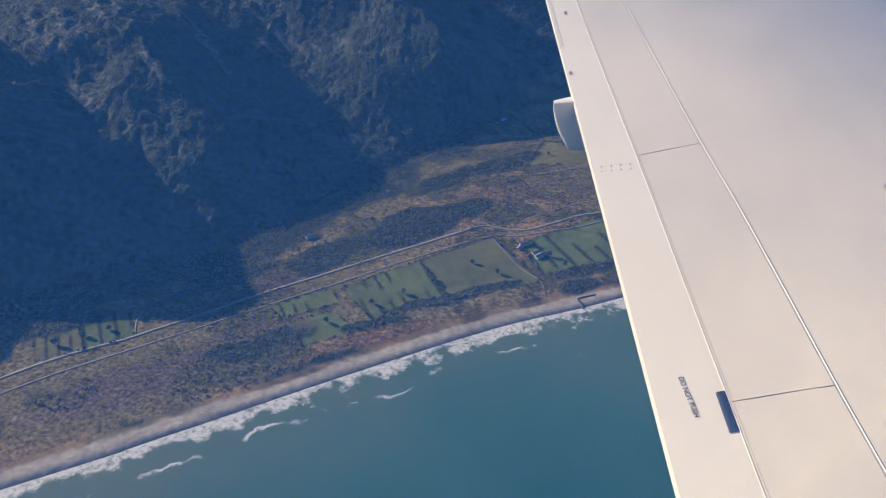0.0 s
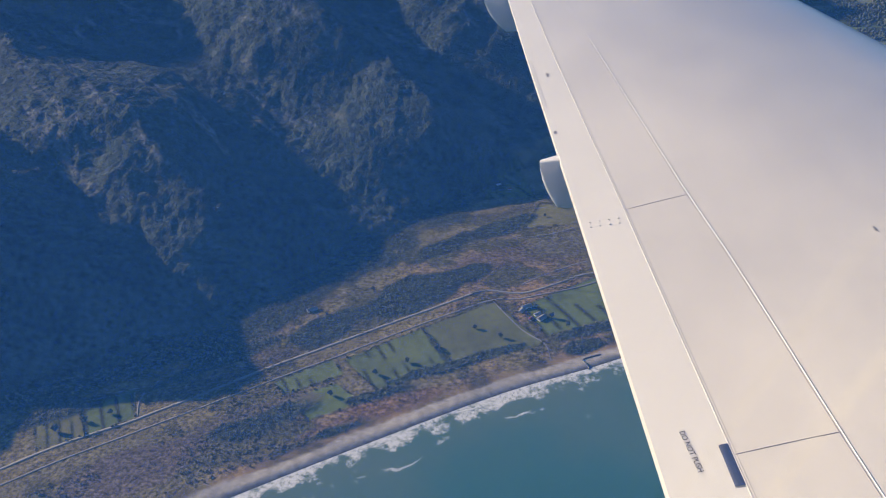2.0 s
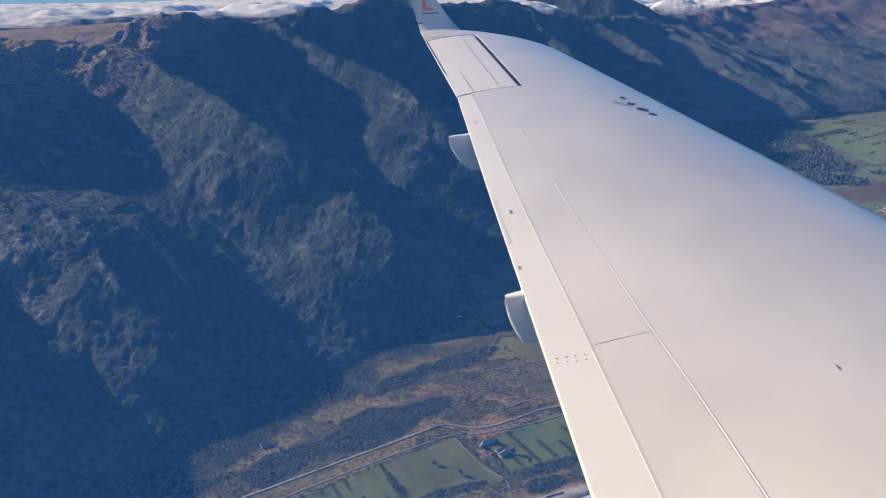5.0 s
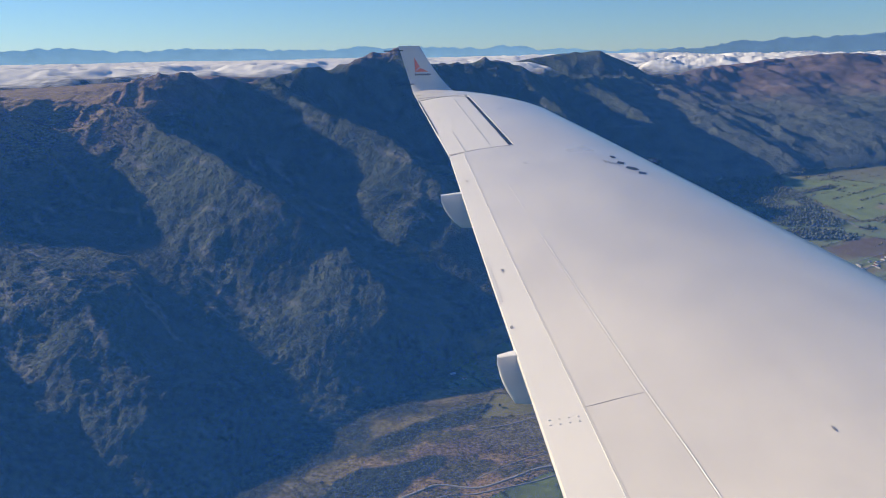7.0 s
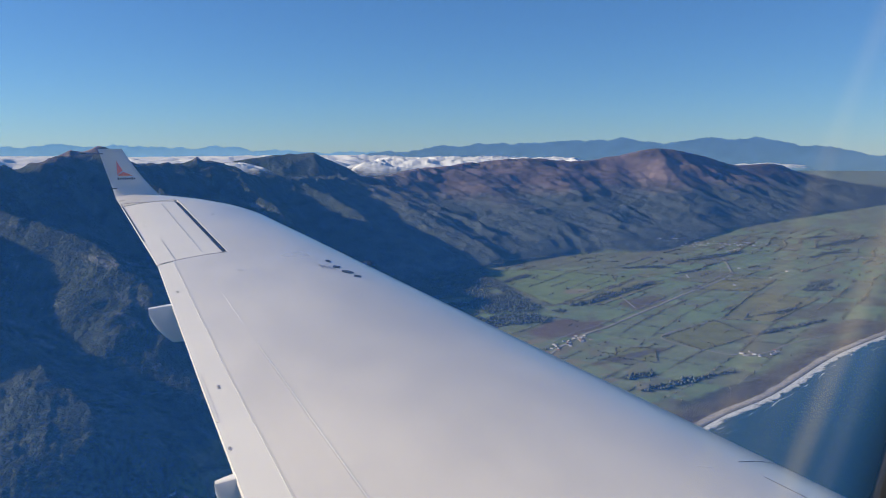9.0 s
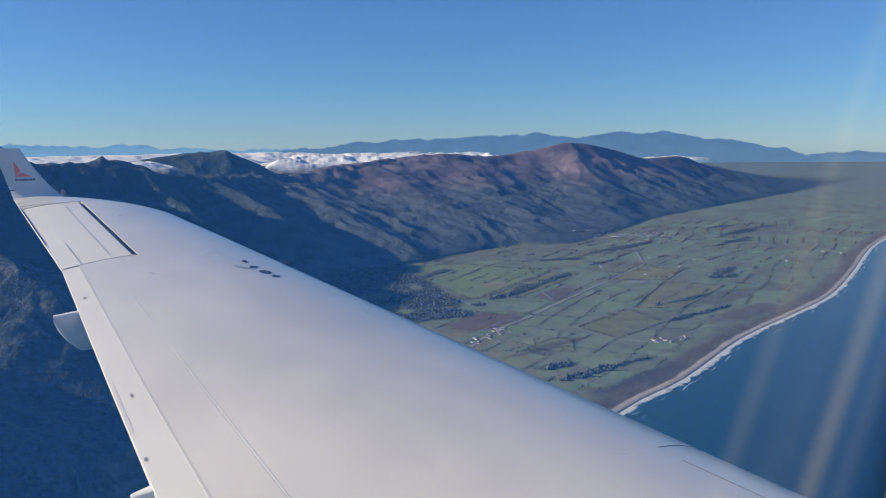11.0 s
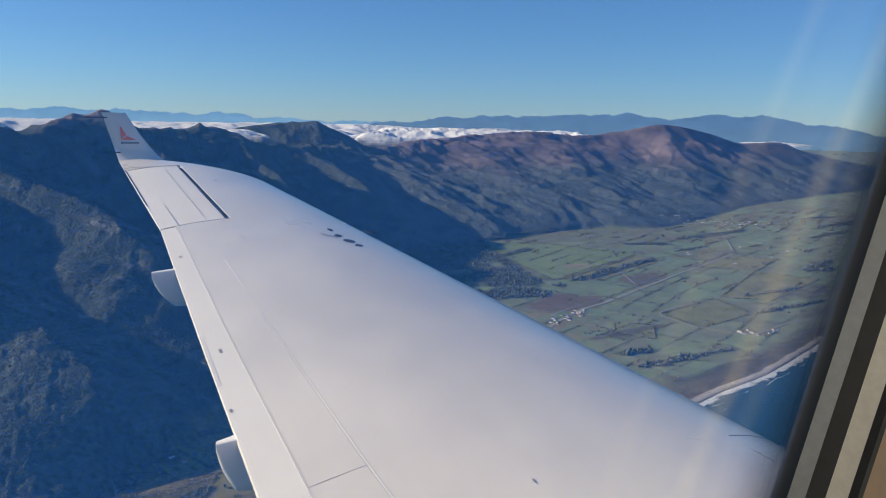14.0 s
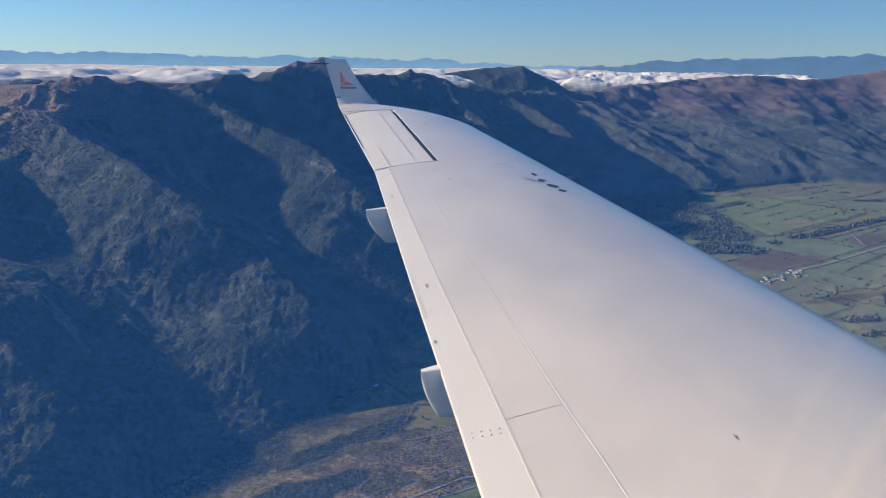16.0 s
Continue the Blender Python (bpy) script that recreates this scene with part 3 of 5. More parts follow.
def cover(x, y, z, ds, df, u, dc, top, tent):
    """Colour of the land, and how much of it is wooded."""
    r = np.hypot(x, y)
    n1, n2, n3 = fbm(x, y, 30, 61, 4), fbm(x, y, 7, 62, 4), fbm(x, y, 90, 63, 4)
    one = np.ones_like(x)

    def col(c):
        return np.stack([c[0] * one, c[1] * one, c[2] * one], -1)

    def lay(base, c, w):
        w = np.clip(w, 0, 1)[..., None]
        return base * (1 - w) + (c if isinstance(c, np.ndarray) else col(c)) * w

    far = step(110, 190, x)            # the wide plain down the coast
    big = step(60, 140, x)
    bx, by = x + 26 * (fbm(x, y, 120, 64, 2) - 0.5), y + 26 * (fbm(x, y, 120, 65, 2) - 0.5)
    fid, fib, fe, p, q = cells(bx, by, 34, 13, 0.6, 71)
    green = lay(col((0.165, 0.225, 0.125)) * (0.88 + 0.24 * fib[..., None]), (0.185, 0.2, 0.125), step(0.4, 0.62, n1) * 0.6)
    green = lay(green, (0.21, 0.26, 0.14), (fib < 0.16) * 0.6)
    scrub = lay(col((0.215, 0.18, 0.09)), (0.29, 0.2, 0.11), step(0.42, 0.62, n1))
    scrub = lay(scrub, (0.135, 0.122, 0.06), step(0.5, 0.62, n2))
    out = lay(scrub, (0.165, 0.185, 0.12), far * (0.45 + 0.5 * step(0.62, 0.45, n2)))
    field_w = (fid > 0.14) * step(10, 18, ds + 14 * (n3 - 0.5)) * np.maximum(step(2, -1, df), step(1000, 1400, x)) * big
    out = lay(out, green, field_w * step(0.3, 0.42, n2 + 0.5 * (n3 - 0.5)))
    out = lay(out, (0.15, 0.14, 0.095), field_w * (fib > 0.86) * 0.6)
    out = lay(out, (0.055, 0.068, 0.042), 0.8 * big * step(1.1, 0.3, fe) * step(0.46, 0.6, n2 + 0.6 * (n1 - 0.5)) * step(12, 20, ds) * step(2, -1, df))
    out = lay(out, (0.27, 0.245, 0.18), 0.7 * big * step(0.75, 0.3, fe) * (fib < 0.2) * step(0.52, 0.4, n1) * step(12, 20, ds) * step(2, -1, df))
    # paddocks by the road
    p, q = x * ALONG[0] + y * ALONG[1], -x * ALONG[1] + y * ALONG[0]
    for k, (corners, tint, drains) in enumerate(PADDOCKS):
        w = inside(x, y, corners)
        field_w = np.maximum(field_w, step(0.0, 0.3, w))
        out = lay(out, col(tint) * (0.85 + 0.35 * n2[..., None]), step(-0.1, 0.25, w))
        if drains:
            rut = step(0.32, 0.42, np.abs((p / drains) % 1 - 0.5)) * step(0.35, 0.5, fbm(x, y, 6, 66 + k, 2))
            out = lay(out, (0.035, 0.045, 0.028), rut * step(0, 0.3, w))
        out = lay(out, (0.03, 0.036, 0.024), step(0.28, 0.1, np.abs(w)) * step(0.35, 0.5, n2) * 0.8)
    # bracken, wet flats and woods on the plain
    wetx = step(0.56, 0.66, n3) * far * step(4, -4, df)
    out = lay(out, (0.15, 0.145, 0.1), wetx * 0.6)
    for cx, cy, lx, ly, turn, tint in FLATS:
        c, s = math.cos(turn), math.sin(turn)
        e = np.hypot(((x - cx) * c + (y - cy) * s) / lx, (-(x - cx) * s + (y - cy) * c) / ly)
        out = lay(out, tint, step(1.15, 0.75, e + 0.9 * (n2 - 0.5)) * 0.85)
    out = lay(out, (0.125, 0.1, 0.072), step(14, 9, ds + 9 * (n1 - 0.5)) * step(100, 140, x) * 0.7)
    flatwood = step(46, 20, np.abs(df + 22) + 34 * (n1 - 0.5)) * step(30, 60, x) * step(230, 180, x)
    flatwood = np.maximum(flatwood, step(18, 9, np.hypot(x - 172, (y - 396) * 0.62) + 30 * (n1 - 0.5)))
    flatwood = np.maximum(flatwood, step(-13, -6, df + 14 * (n2 - 0.5) + 26 * (n1 - 0.5)) * step(12, -4, x))
    for cx, cy, lx, ly, turn in WOODS:
        c, s = math.cos(turn), math.sin(turn)
        e = np.hypot(((x - cx) * c + (y - cy) * s) / lx, (-(x - cx) * s + (y - cy) * c) / ly)
        flatwood = np.maximum(flatwood, step(1.1, 0.8, e + 1.2 * (n2 - 0.5) + 0.7 * (n1 - 0.5)))
    kept, _ = along(x, y, HIGHWAY[1:13])
    flatwood = flatwood * step(1.4, 2.6, np.abs(kept + 1.3))
    out = lay(out, (0.046, 0.056, 0.04), flatwood)
    # dunes and beach
    out = lay(out, (0.11, 0.085, 0.055), step(9, 5, ds) * step(0.4, 0.6, n2) * 0.7)
    out = lay(out, (0.42, 0.385, 0.34), step(4.5, 4.0, ds + 1.6 * (n2 - 0.5) + 1.2 * (n1 - 0.5)))
    out = lay(out, (0.2, 0.185, 0.17), step(1.9, 1.3, ds + 0.5 * (n2 - 0.5)))
    # mountain forest
    wood = step(-3, 3, df + 10 * (n1 - 0.5)) * step(1950, 1350, x)
    forest = lay(col((0.044, 0.061, 0.053)), (0.072, 0.09, 0.076), step(0.4, 0.65, n2))
    forest = lay(forest, (0.064, 0.086, 0.068), step(0.55, 0.7, n1) * 0.7)
    # slopes down the coast turn blue grey, haze painted into their colour
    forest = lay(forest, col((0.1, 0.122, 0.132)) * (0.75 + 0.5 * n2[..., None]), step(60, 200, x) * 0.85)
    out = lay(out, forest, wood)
    # heath on the tops
    heath = lay(col((0.165, 0.128, 0.15)), (0.22, 0.175, 0.185), step(0.42, 0.6, fbm(x, y * 2.5, 40, 67, 4)))
    heath = lay(heath, (0.135, 0.11, 0.115), step(0.5, 0.65, n1) * 0.8)
    moor = step(150, 320, x) * step(30, 52, z + 22 * (n1 - 0.5))
    bald = step(120, 20, x) * step(78, 86, z + 18 * (n1 - 0.5) + 44 * step(-95, -140, x)) * np.maximum(step(-64, -18, dc + 26 * (n1 - 0.5)) * step(-100, -135, x), step(-12, 2, dc))
    heath = lay(heath, (0.24, 0.185, 0.135), step(-105, -150, x) * step(0.36, 0.52, n2))
    tops = np.clip(moor + bald, 0, 1) * wood
    out = lay(out, heath, tops)
    slips = step(0.72, 0.79, fbm(x * 0.68 + y * 0.73 + 3 * n2, (x * 0.73 - y * 0.68) * 0.13, 3.4, 91, 3)) * wood * step(0.12, 0.3, u) * step(0.85, 0.6, u) * (x < 60)
    out = lay(out, (0.2, 0.2, 0.185), slips * 0.75)
    # far flats fade to pale blue grey, distance haze painted in
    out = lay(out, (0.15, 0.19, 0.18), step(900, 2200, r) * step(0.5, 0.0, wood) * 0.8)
    wood = np.clip(np.maximum(wood * (1 - 0.85 * tops) * (1 - 0.5 * slips), flatwood), 0, 1)
    wild = np.clip(step(4.5, 6.5, ds) * (1 - field_w) * (1 - wood), 0, 1) * step(700, 350, r)
    return out, wood, field_w, wild


def sheet(name, radii, angles, lift):
    az, rr = np.meshgrid(np.radians(angles), radii)
    x, y = rr * np.sin(az), rr * np.cos(az)
    ny, nx = x.shape
    got = lift(x, y)
    co = np.stack([x, y, got[0]], -1).reshape(-1, 3)
    i = np.arange((ny - 1) * nx).reshape(ny - 1, nx)
    j = np.roll(i, -1, 1)
    quads = np.stack([i, i + nx, j + nx, j], -1).reshape(-1, 4)
    me = bpy.data.meshes.new(name)
    me.vertices.add(len(co))
    me.vertices.foreach_set("co", co.ravel().astype(np.float32))
    me.loops.add(quads.size)
    me.loops.foreach_set("vertex_index", quads.ravel().astype(np.int32))
    me.polygons.add(len(quads))
    me.polygons.foreach_set("loop_start", np.arange(0, quads.size, 4, dtype=np.int32))
    me.update(calc_edges=True)
    me.shade_smooth()
    return me, got


def scalar(me, name, values):
    a = me.attributes.new(name, "FLOAT", "POINT")
    a.data.foreach_set("value", values.ravel().astype(np.float32))


ANGLES = np.concatenate([np.arange(-180, -60, 6.0), [-59], np.arange(-58, 6, 0.13), np.arange(6, 60, 0.115), np.arange(60, 72, 0.5), np.arange(73, 180, 6.0)])
radii = [20.0]
while radii[-1] < 4950:
    radii.append(radii[-1] + (8 if radii[-1] < 56 else max(0.6, radii[-1] * (0.0054 if radii[-1] < 1500 else 0.02))))
RADII = np.array(radii)


def land(x, y):
    z, ds, df, u, dc, top, tent = height(x, y)
    c, wood, field_w, wild = cover(x, y, z, ds, df, u, dc, top, tent)
    return z + canopy(x, y, wood, df), c, wood, wild


def canopy(x, y, wood, df):
    """How far the tree tops stand over the soil."""
    r = np.hypot(x, y)
    tufts = 0.45 * np.abs(2 * value(x / 2.3, y / 2.3, 8) - 1) + 0.45 * np.abs(2 * value(x / 6.3, y / 6.3, 9) - 1) + 0.5 * value(x / 1.2, y / 1.2, 7)
    return wood * tufts * np.clip(1.2 - r / 900, 0.2, 1) * (0.3 + 0.7 * step(0, 8, df))


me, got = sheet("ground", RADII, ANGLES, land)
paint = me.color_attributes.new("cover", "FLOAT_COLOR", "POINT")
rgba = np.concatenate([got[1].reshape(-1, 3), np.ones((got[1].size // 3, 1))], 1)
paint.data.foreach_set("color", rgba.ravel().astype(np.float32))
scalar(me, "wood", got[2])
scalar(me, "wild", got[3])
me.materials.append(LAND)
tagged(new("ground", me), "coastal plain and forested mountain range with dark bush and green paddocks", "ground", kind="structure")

wfine = np.arange(-58, 72, 0.4)
wangles = np.concatenate([np.arange(-180, -60, 6.0), [-59], wfine, np.arange(73, 180, 6.0)])
wr = [0.02]
while wr[-1] < 4950:
    wr.append(wr[-1] + max(1.1, wr[-1] * 0.013))


def sea(x, y):
    ds, _ = along(x, y, SHORE)
    far = step(60, 170, x)
    return np.where(ds > 6, -0.5, 0.0) + 0 * x, -ds * (1 + 0.7 * far) - 1.2 * far * step(30, 0, -ds), 1 - 0.8 * step(30, 170, x)


me, got = sheet("water", np.array(wr), wangles, sea)
scalar(me, "offshore", got[1])
scalar(me, "silt", got[2])
me.materials.append(WATER)
tagged(new("water", me), "turquoise sea with white surf along the beach", "sea", kind="structure")


# ---- far ranges and cloud ----
def far_range(name, mat, r, a0, a1, tops, seed, rough, label):
    """A long broken ridge: two slopes over a wandering crest."""
    n = 1800
    verts, faces = [], []
    az = np.linspace(a0, a1, n)
    base = np.interp(az, [t[0] for t in tops], [t[1] for t in tops])
    jag = fbm(az, az * 0, 2.1, seed, 7, True) - 0.55
    peaks = fbm(az + 40, az * 0, 0.5, seed + 20, 4, True) - 0.55
    h = UP + r * np.tan(np.radians(base + rough * jag + 0.17 * peaks))
    for i in range(n):
        for k, (dr, f) in enumerate(((-0.06, 0.0), (-0.035, 0.45), (-0.012, 0.8), (0.0, 1.0), (0.03, 0.3))):
            rr = r * (1 + dr + 0.006 * math.sin(i * 1.7 + k))
            x, y = bearing(az[i], rr)
            verts.append((x, y, max(0.0, h[i] * f)))
    for i in range(n - 1):
        for k in range(4):
            a = i * 5 + k
            faces.append((a, a + 5, a + 6, a + 1))
    ob = new(name, mesh_of(name, verts, faces, mat))
    return tagged(ob, label, "mountains", kind="structure")


far_range("backdrop", FAR_HAZE, 4750, -62, 24, [(-62, 0.8), (-29.6, 0.88), (-25, 0.78), (-21, 0.6), (-16.3, 0.78), (-12, 0.5), (-6, 0.6), (-1.8, 0.66), (3, 0.5), (7.8, 0.2), (14.7, 0.08), (19, -0.2), (24, -0.4)], 3, 0.42, "distant pale blue mountain ranges on the horizon")
far_range("backdrop", MID_HAZE, 4300, 12, 66, [(12, -0.4), (13.9, -0.1), (15.9, 0.2), (18.7, 0.47), (22, 0.68), (26, 0.87), (30, 0.78), (32.3, 0.98), (35.4, 0.7), (38.2, 0.97), (41.4, 0.98), (44, 0.6), (46, 0.3), (49, -0.3), (50.5, -0.62), (53.3, -0.6), (58.6, -0.7), (66, -0.7)], 9, 0.42, "hazy blue mountain range beyond the plain")


def cloud_bank(label, a0, a1, r0, r1, z0, tall, seed, puffs, steps=(260, 46), fade=9):
    """A low sea of cloud with a billowed top."""
    na, nr = steps
    az, rr = np.meshgrid(np.radians(np.linspace(a0, a1, na)), r0 * (r1 / r0) ** np.linspace(0, 1, nr))
    x, y = rr * np.sin(az), rr * np.cos(az)
    big = fbm(x, y, puffs * 4, seed, 3)
    puff = 1 - np.abs(2 * fbm(x, y, puffs, seed + 3, 5) - 1) * 2.2
    e = np.minimum(np.linspace(0, 1, na), 1 - np.linspace(0, 1, na))[None, :] * fade
    f = np.minimum(np.linspace(0, 1, nr) * 1.6, 1.2 - np.linspace(0, 1, nr))[:, None] * 5
    edge = np.clip(np.minimum(e, f) - 1.1 * fbm(x, y, puffs * 2, seed + 9, 4), -0.4, 1)
    z = z0 + np.where(edge > 0, np.sqrt(np.clip(edge, 0, 1)), edge * 3) * tall * (0.5 + 0.45 * big + 0.26 * puff)
    me = mesh_of("cloud_bank", np.stack([x, y, z], -1).reshape(-1, 3), [(i * na + j, i * na + j + 1, (i + 1) * na + j + 1, (i + 1) * na + j) for i in range(nr - 1) for j in range(na - 1)], CLOUD)
    scalar(me, "thick", edge)
    return tagged(new("cloud_bank", me), label, "cloud", kind="stuff")


cloud_bank("low white cloud bank lying behind the mountain crest", -62, 27, 1150, 4100, 39, 39, 5, 110, (700, 120))
cloud_bank("low white cloud spilling round the lone hill", 11.5, 32, 1250, 2300, 36, 42, 12, 80, (360, 80))
cloud_bank("wisps of cloud against the lone hill", -0.5, 8.5, 660, 815, 64, 13, 27, 34, (180, 44), 4)
cloud_bank("thin strip of cloud along the far slope", 38.0, 46.5, 1900, 2300, 46, 13, 19, 60, (160, 40), 3)


# ---- the aircraft ----
aircraft = thing("aircraft", pose(0, 0, UP), "white turboprop aircraft in flight with upturned winglet", "aircraft")
DIHEDRAL = math.tan(radians(7.0))


def trailing(y):
    return float(np.interp(y, [-0.6, 0.87, 1.9, 3.0, 4.61, 6.45, 6.85], [0.42, 0.29, 0.2, 0.1, -0.039, -0.305, -0.365]))


def leading(y):
    seen = 2.217 - 0.2565 * y
    te = trailing(y)
    full = te + (seen - te) / 0.866
    if y > 6.05:
        full = te + (full - te) * math.sqrt(max(0.02, 1 - ((y - 6.05) / 0.83) ** 2))
    return full


def skin(x, y, lower=False):
    """The wing's surface height over plan point x, y."""
    te, le = trailing(y), leading(y)
    ch = le - te
    c = min(max((x - te) / ch, 0.0), 1.0)
    if c < 0.45:
        top = 0.05 * (1 - (1 - c / 0.45) ** 2)
    else:
        top = 0.05 - 0.16 * (1 - math.sqrt(max(0, 1 - ((c - 0.45) / 0.55) ** 2)))
    z = -1.15 + DIHEDRAL * y
    if not lower:
        return z + ch * top
    under = -0.012 - 0.1 * math.sin(math.pi * min(c / 1.25, 1)) ** 1.2 + 0.042 * max(0, (c - 0.8) / 0.2) ** 2
    return z + ch * min(under, top - 0.001)


def section(y, xa, xb, n=22, sink=0.0):
    """A closed ring of the wing from xa forward to xb."""
    xs = [xa + (xb - xa) * math.sin(math.pi / 2 * i / (n - 1)) for i in range(n)]
    return [(x, y, skin(x, y) - sink) for x in xs] + [(x, y, skin(x, y, True)) for x in reversed(xs[:-1])]


def line1(y):
    return float(np.interp(y, [-0.6, 0.893, 1.08, 1.868, 2.905, 4.233, 4.8], [0.57, 0.416, 0.397, 0.3175, 0.206, 0.079, 0.022]))


def line2(y):
    return float(np.interp(y, [-0.6, 0.96, 1.08, 1.264, 1.594, 1.894, 2.4, 3.1, 3.87, 4.34], [0.79, 0.602, 0.585, 0.565, 0.5265, 0.484, 0.424, 0.341, 0.254, 0.2]))


def hinge(y):
    return float(np.interp(y, [4.62, 6.29, 6.4], [0.331, 0.101, 0.086]))


def stretch(a, b, n):
    return [a + (b - a) * i / (n - 1) for i in range(n)]


def wing_mesh():
    lofts = [[section(y, line1(y) + 0.0016, leading(y)) for y in stretch(-0.35, 4.61, 40)],
             [section(y, hinge(y) + 0.012, leading(y)) for y in stretch(4.61, 6.4, 20)],
             [section(y, trailing(y), leading(y)) for y in [6.4, 6.5, 6.58, 6.64, 6.68, 6.72, 6.76, 6.8, 6.83]]]
    verts, faces = [], []
    for rings in lofts:
        o, n = len(verts), len(rings[0])
        verts += [v for ring in rings for v in ring]
        for i in range(len(rings) - 1):
            faces += [(o + i * n + j, o + i * n + (j + 1) % n, o + (i + 1) * n + (j + 1) % n, o + (i + 1) * n + j) for j in range(n)]
        faces += [tuple(o + j for j in range(n))[::-1], tuple(o + (len(rings) - 1) * n + j for j in range(n))]
    me = mesh_of("wing_panel", verts, faces, WHITE)
    me.set_sharp_from_angle(angle=radians(35))
    return me


wing = part("wing", wing_mesh(), WHITE, aircraft, "smooth white painted wing skin with a glossy leading edge")


def strip(name, mat, points, width, lift=0.0004, parent=None, label="", thick=0.0003):
    """A narrow band laid on the skin along plan points."""
    verts, faces = [], []
    for i, (x, y) in enumerate(points):
        a, b = points[max(0, i - 1)], points[min(len(points) - 1, i + 1)]
        d = Vector((b[0] - a[0], b[1] - a[1])).normalized()
        for s, up in ((-1, 0), (-0.6, 1), (0.6, 1), (1, 0)):
            px, py = x - d.y * width / 2 * s, y + d.x * width / 2 * s
            verts.append((px, py, skin(px, py) + lift + (thick if up else -0.0012)))
    for i in range(len(points) - 1):
        for k in range(3):
            a = i * 4 + k
            faces.append((a, a + 1, a + 5, a + 4))
    return part(name, mesh_of(name, verts, faces, mat), mat, parent, label)


flap_rings = [section(y, trailing(y), line1(y) - 0.0014, 10, 0.0005) for y in stretch(-0.3, 4.595, 36)]
flap = part("flap", rings_mesh("flap", flap_rings, FLAP), FLAP, aircraft, "white flap along the trailing edge")
strip("sealant_line", SEALANT, [(line1(y), y) for y in stretch(-0.3, 4.59, 30)], 0.0019, parent=aircraft, label="raised pale seam ahead of the flap")
strip("sealant_line", SEALANT, [(line2(y), y) for y in stretch(-0.3, 3.13, 24)], 0.0019, parent=aircraft, label="raised pale seam over the rear spar")
strip("sealant_line", SEALANT, [(line2(y), y) for y in stretch(3.4, 3.87, 6)], 0.0019, parent=aircraft)
strip("panel_seam", SEAM, [(0.319 + 0.163 * k / 6, 1.869 + 0.024 * k / 6) for k in range(7)], 0.001, 0.0003, aircraft)
strip("panel_seam", SEAM, [(0.402 + 0.182 * k / 6, 1.057 + 0.023 * k / 6) for k in range(7)], 0.0013, 0.0003, aircraft)
strip("panel_seam", SEAM, [(line1(y) + 0.006, y) for y in stretch(-0.3, 4.58, 24)], 0.0008, 0.0, aircraft)
strip("panel_seam", SEAM, [(line2(y) - 0.005, y) for y in stretch(-0.3, 3.12, 24)], 0.0008, 0.0, aircraft)

ail_rings = [section(y, trailing(y), hinge(y) - 0.016, 12, 0.004) for y in stretch(4.625, 6.39, 14)]
aileron = part("aileron", rings_mesh("aileron", ail_rings, FLAP), FLAP, aircraft, "white aileron with a dark gap ahead of it")
# near-black strip laid in the hinge gap to paint its shade
strip("hinge_gap", DARK, [(hinge(y) - 0.002, y) for y in stretch(4.65, 6.29, 14)], 0.021, -0.004, aileron, "dark hinge gap")
strip("end_gap", GROOVE, [(trailing(4.618) + 0.01 + (hinge(4.62) - trailing(4.618)) * k / 8, 4.618) for k in range(9)], 0.004, 0.0004, aileron)
strip("end_gap", GROOVE, [(-0.303 + 0.2 * k / 8, 6.49 - 0.1 * k / 8) for k in range(9)], 0.007, 0.0016, aileron)
strip("tab_gap", SEAM, [(trailing(y) + 0.095, y) for y in stretch(4.65, 5.16, 6)], 0.0016, 0.0006, aileron)
strip("end_gap", SEAM, [(-0.103 + 0.2 * k / 8, 6.39 - 0.1 * k / 8) for k in range(9)], 0.003, 0.0016, aileron)
strip("edge_strip", DARK, [(trailing(y) + 0.004, y) for y in stretch(5.2, 6.45, 8)], 0.005, 0.0006, aileron)
strip("aileron_seam", SEAM, [(hinge(y) - 0.12, y) for y in stretch(4.7, 6.25, 8)], 0.0012, 0.0004, aileron)

edge = [[(trailing(y) - 0.004, y, skin(trailing(y), y) + 0.004), (trailing(y) + 0.008, y, skin(trailing(y), y) + 0.006), (trailing(y) + 0.008, y, skin(trailing(y), y) - 0.012), (trailing(y) - 0.004, y, skin(trailing(y), y) - 0.01)]
        for y in stretch(2.56, 2.98, 6)]
part("trailing_tab", rings_mesh("trailing_tab", [[(x + 0.003, y, z - 0.003) for x, y, z in ring] for ring in edge], FLAP), FLAP, flap)


def winglet_mesh():
    rings = []
    for k in range(12):
        s = k / 11
        y = 6.74 + 0.17 * min(1, s * 3) ** 0.6 + 0.02 * s
        lift = -0.335 + 0.41 * (max(0, s - 0.05) / 0.95) ** 1.1 if s > 0.05 else -0.335
        back, front = -0.345 - 0.135 * s, 0.07 - 0.37 * s ** 0.72
        thick = 0.032 * (1 - s) + 0.012
        ring = []
        for j in range(20):
            a = 2 * math.pi * j / 20
            px = (math.cos(a) + 1) / 2
            ring.append((back + (front - back) * px, y + thick * math.sin(a) * (0.25 + 0.75 * px ** 0.5), lift))
        rings.append(ring)
    return rings_mesh("winglet", rings, WHITE)


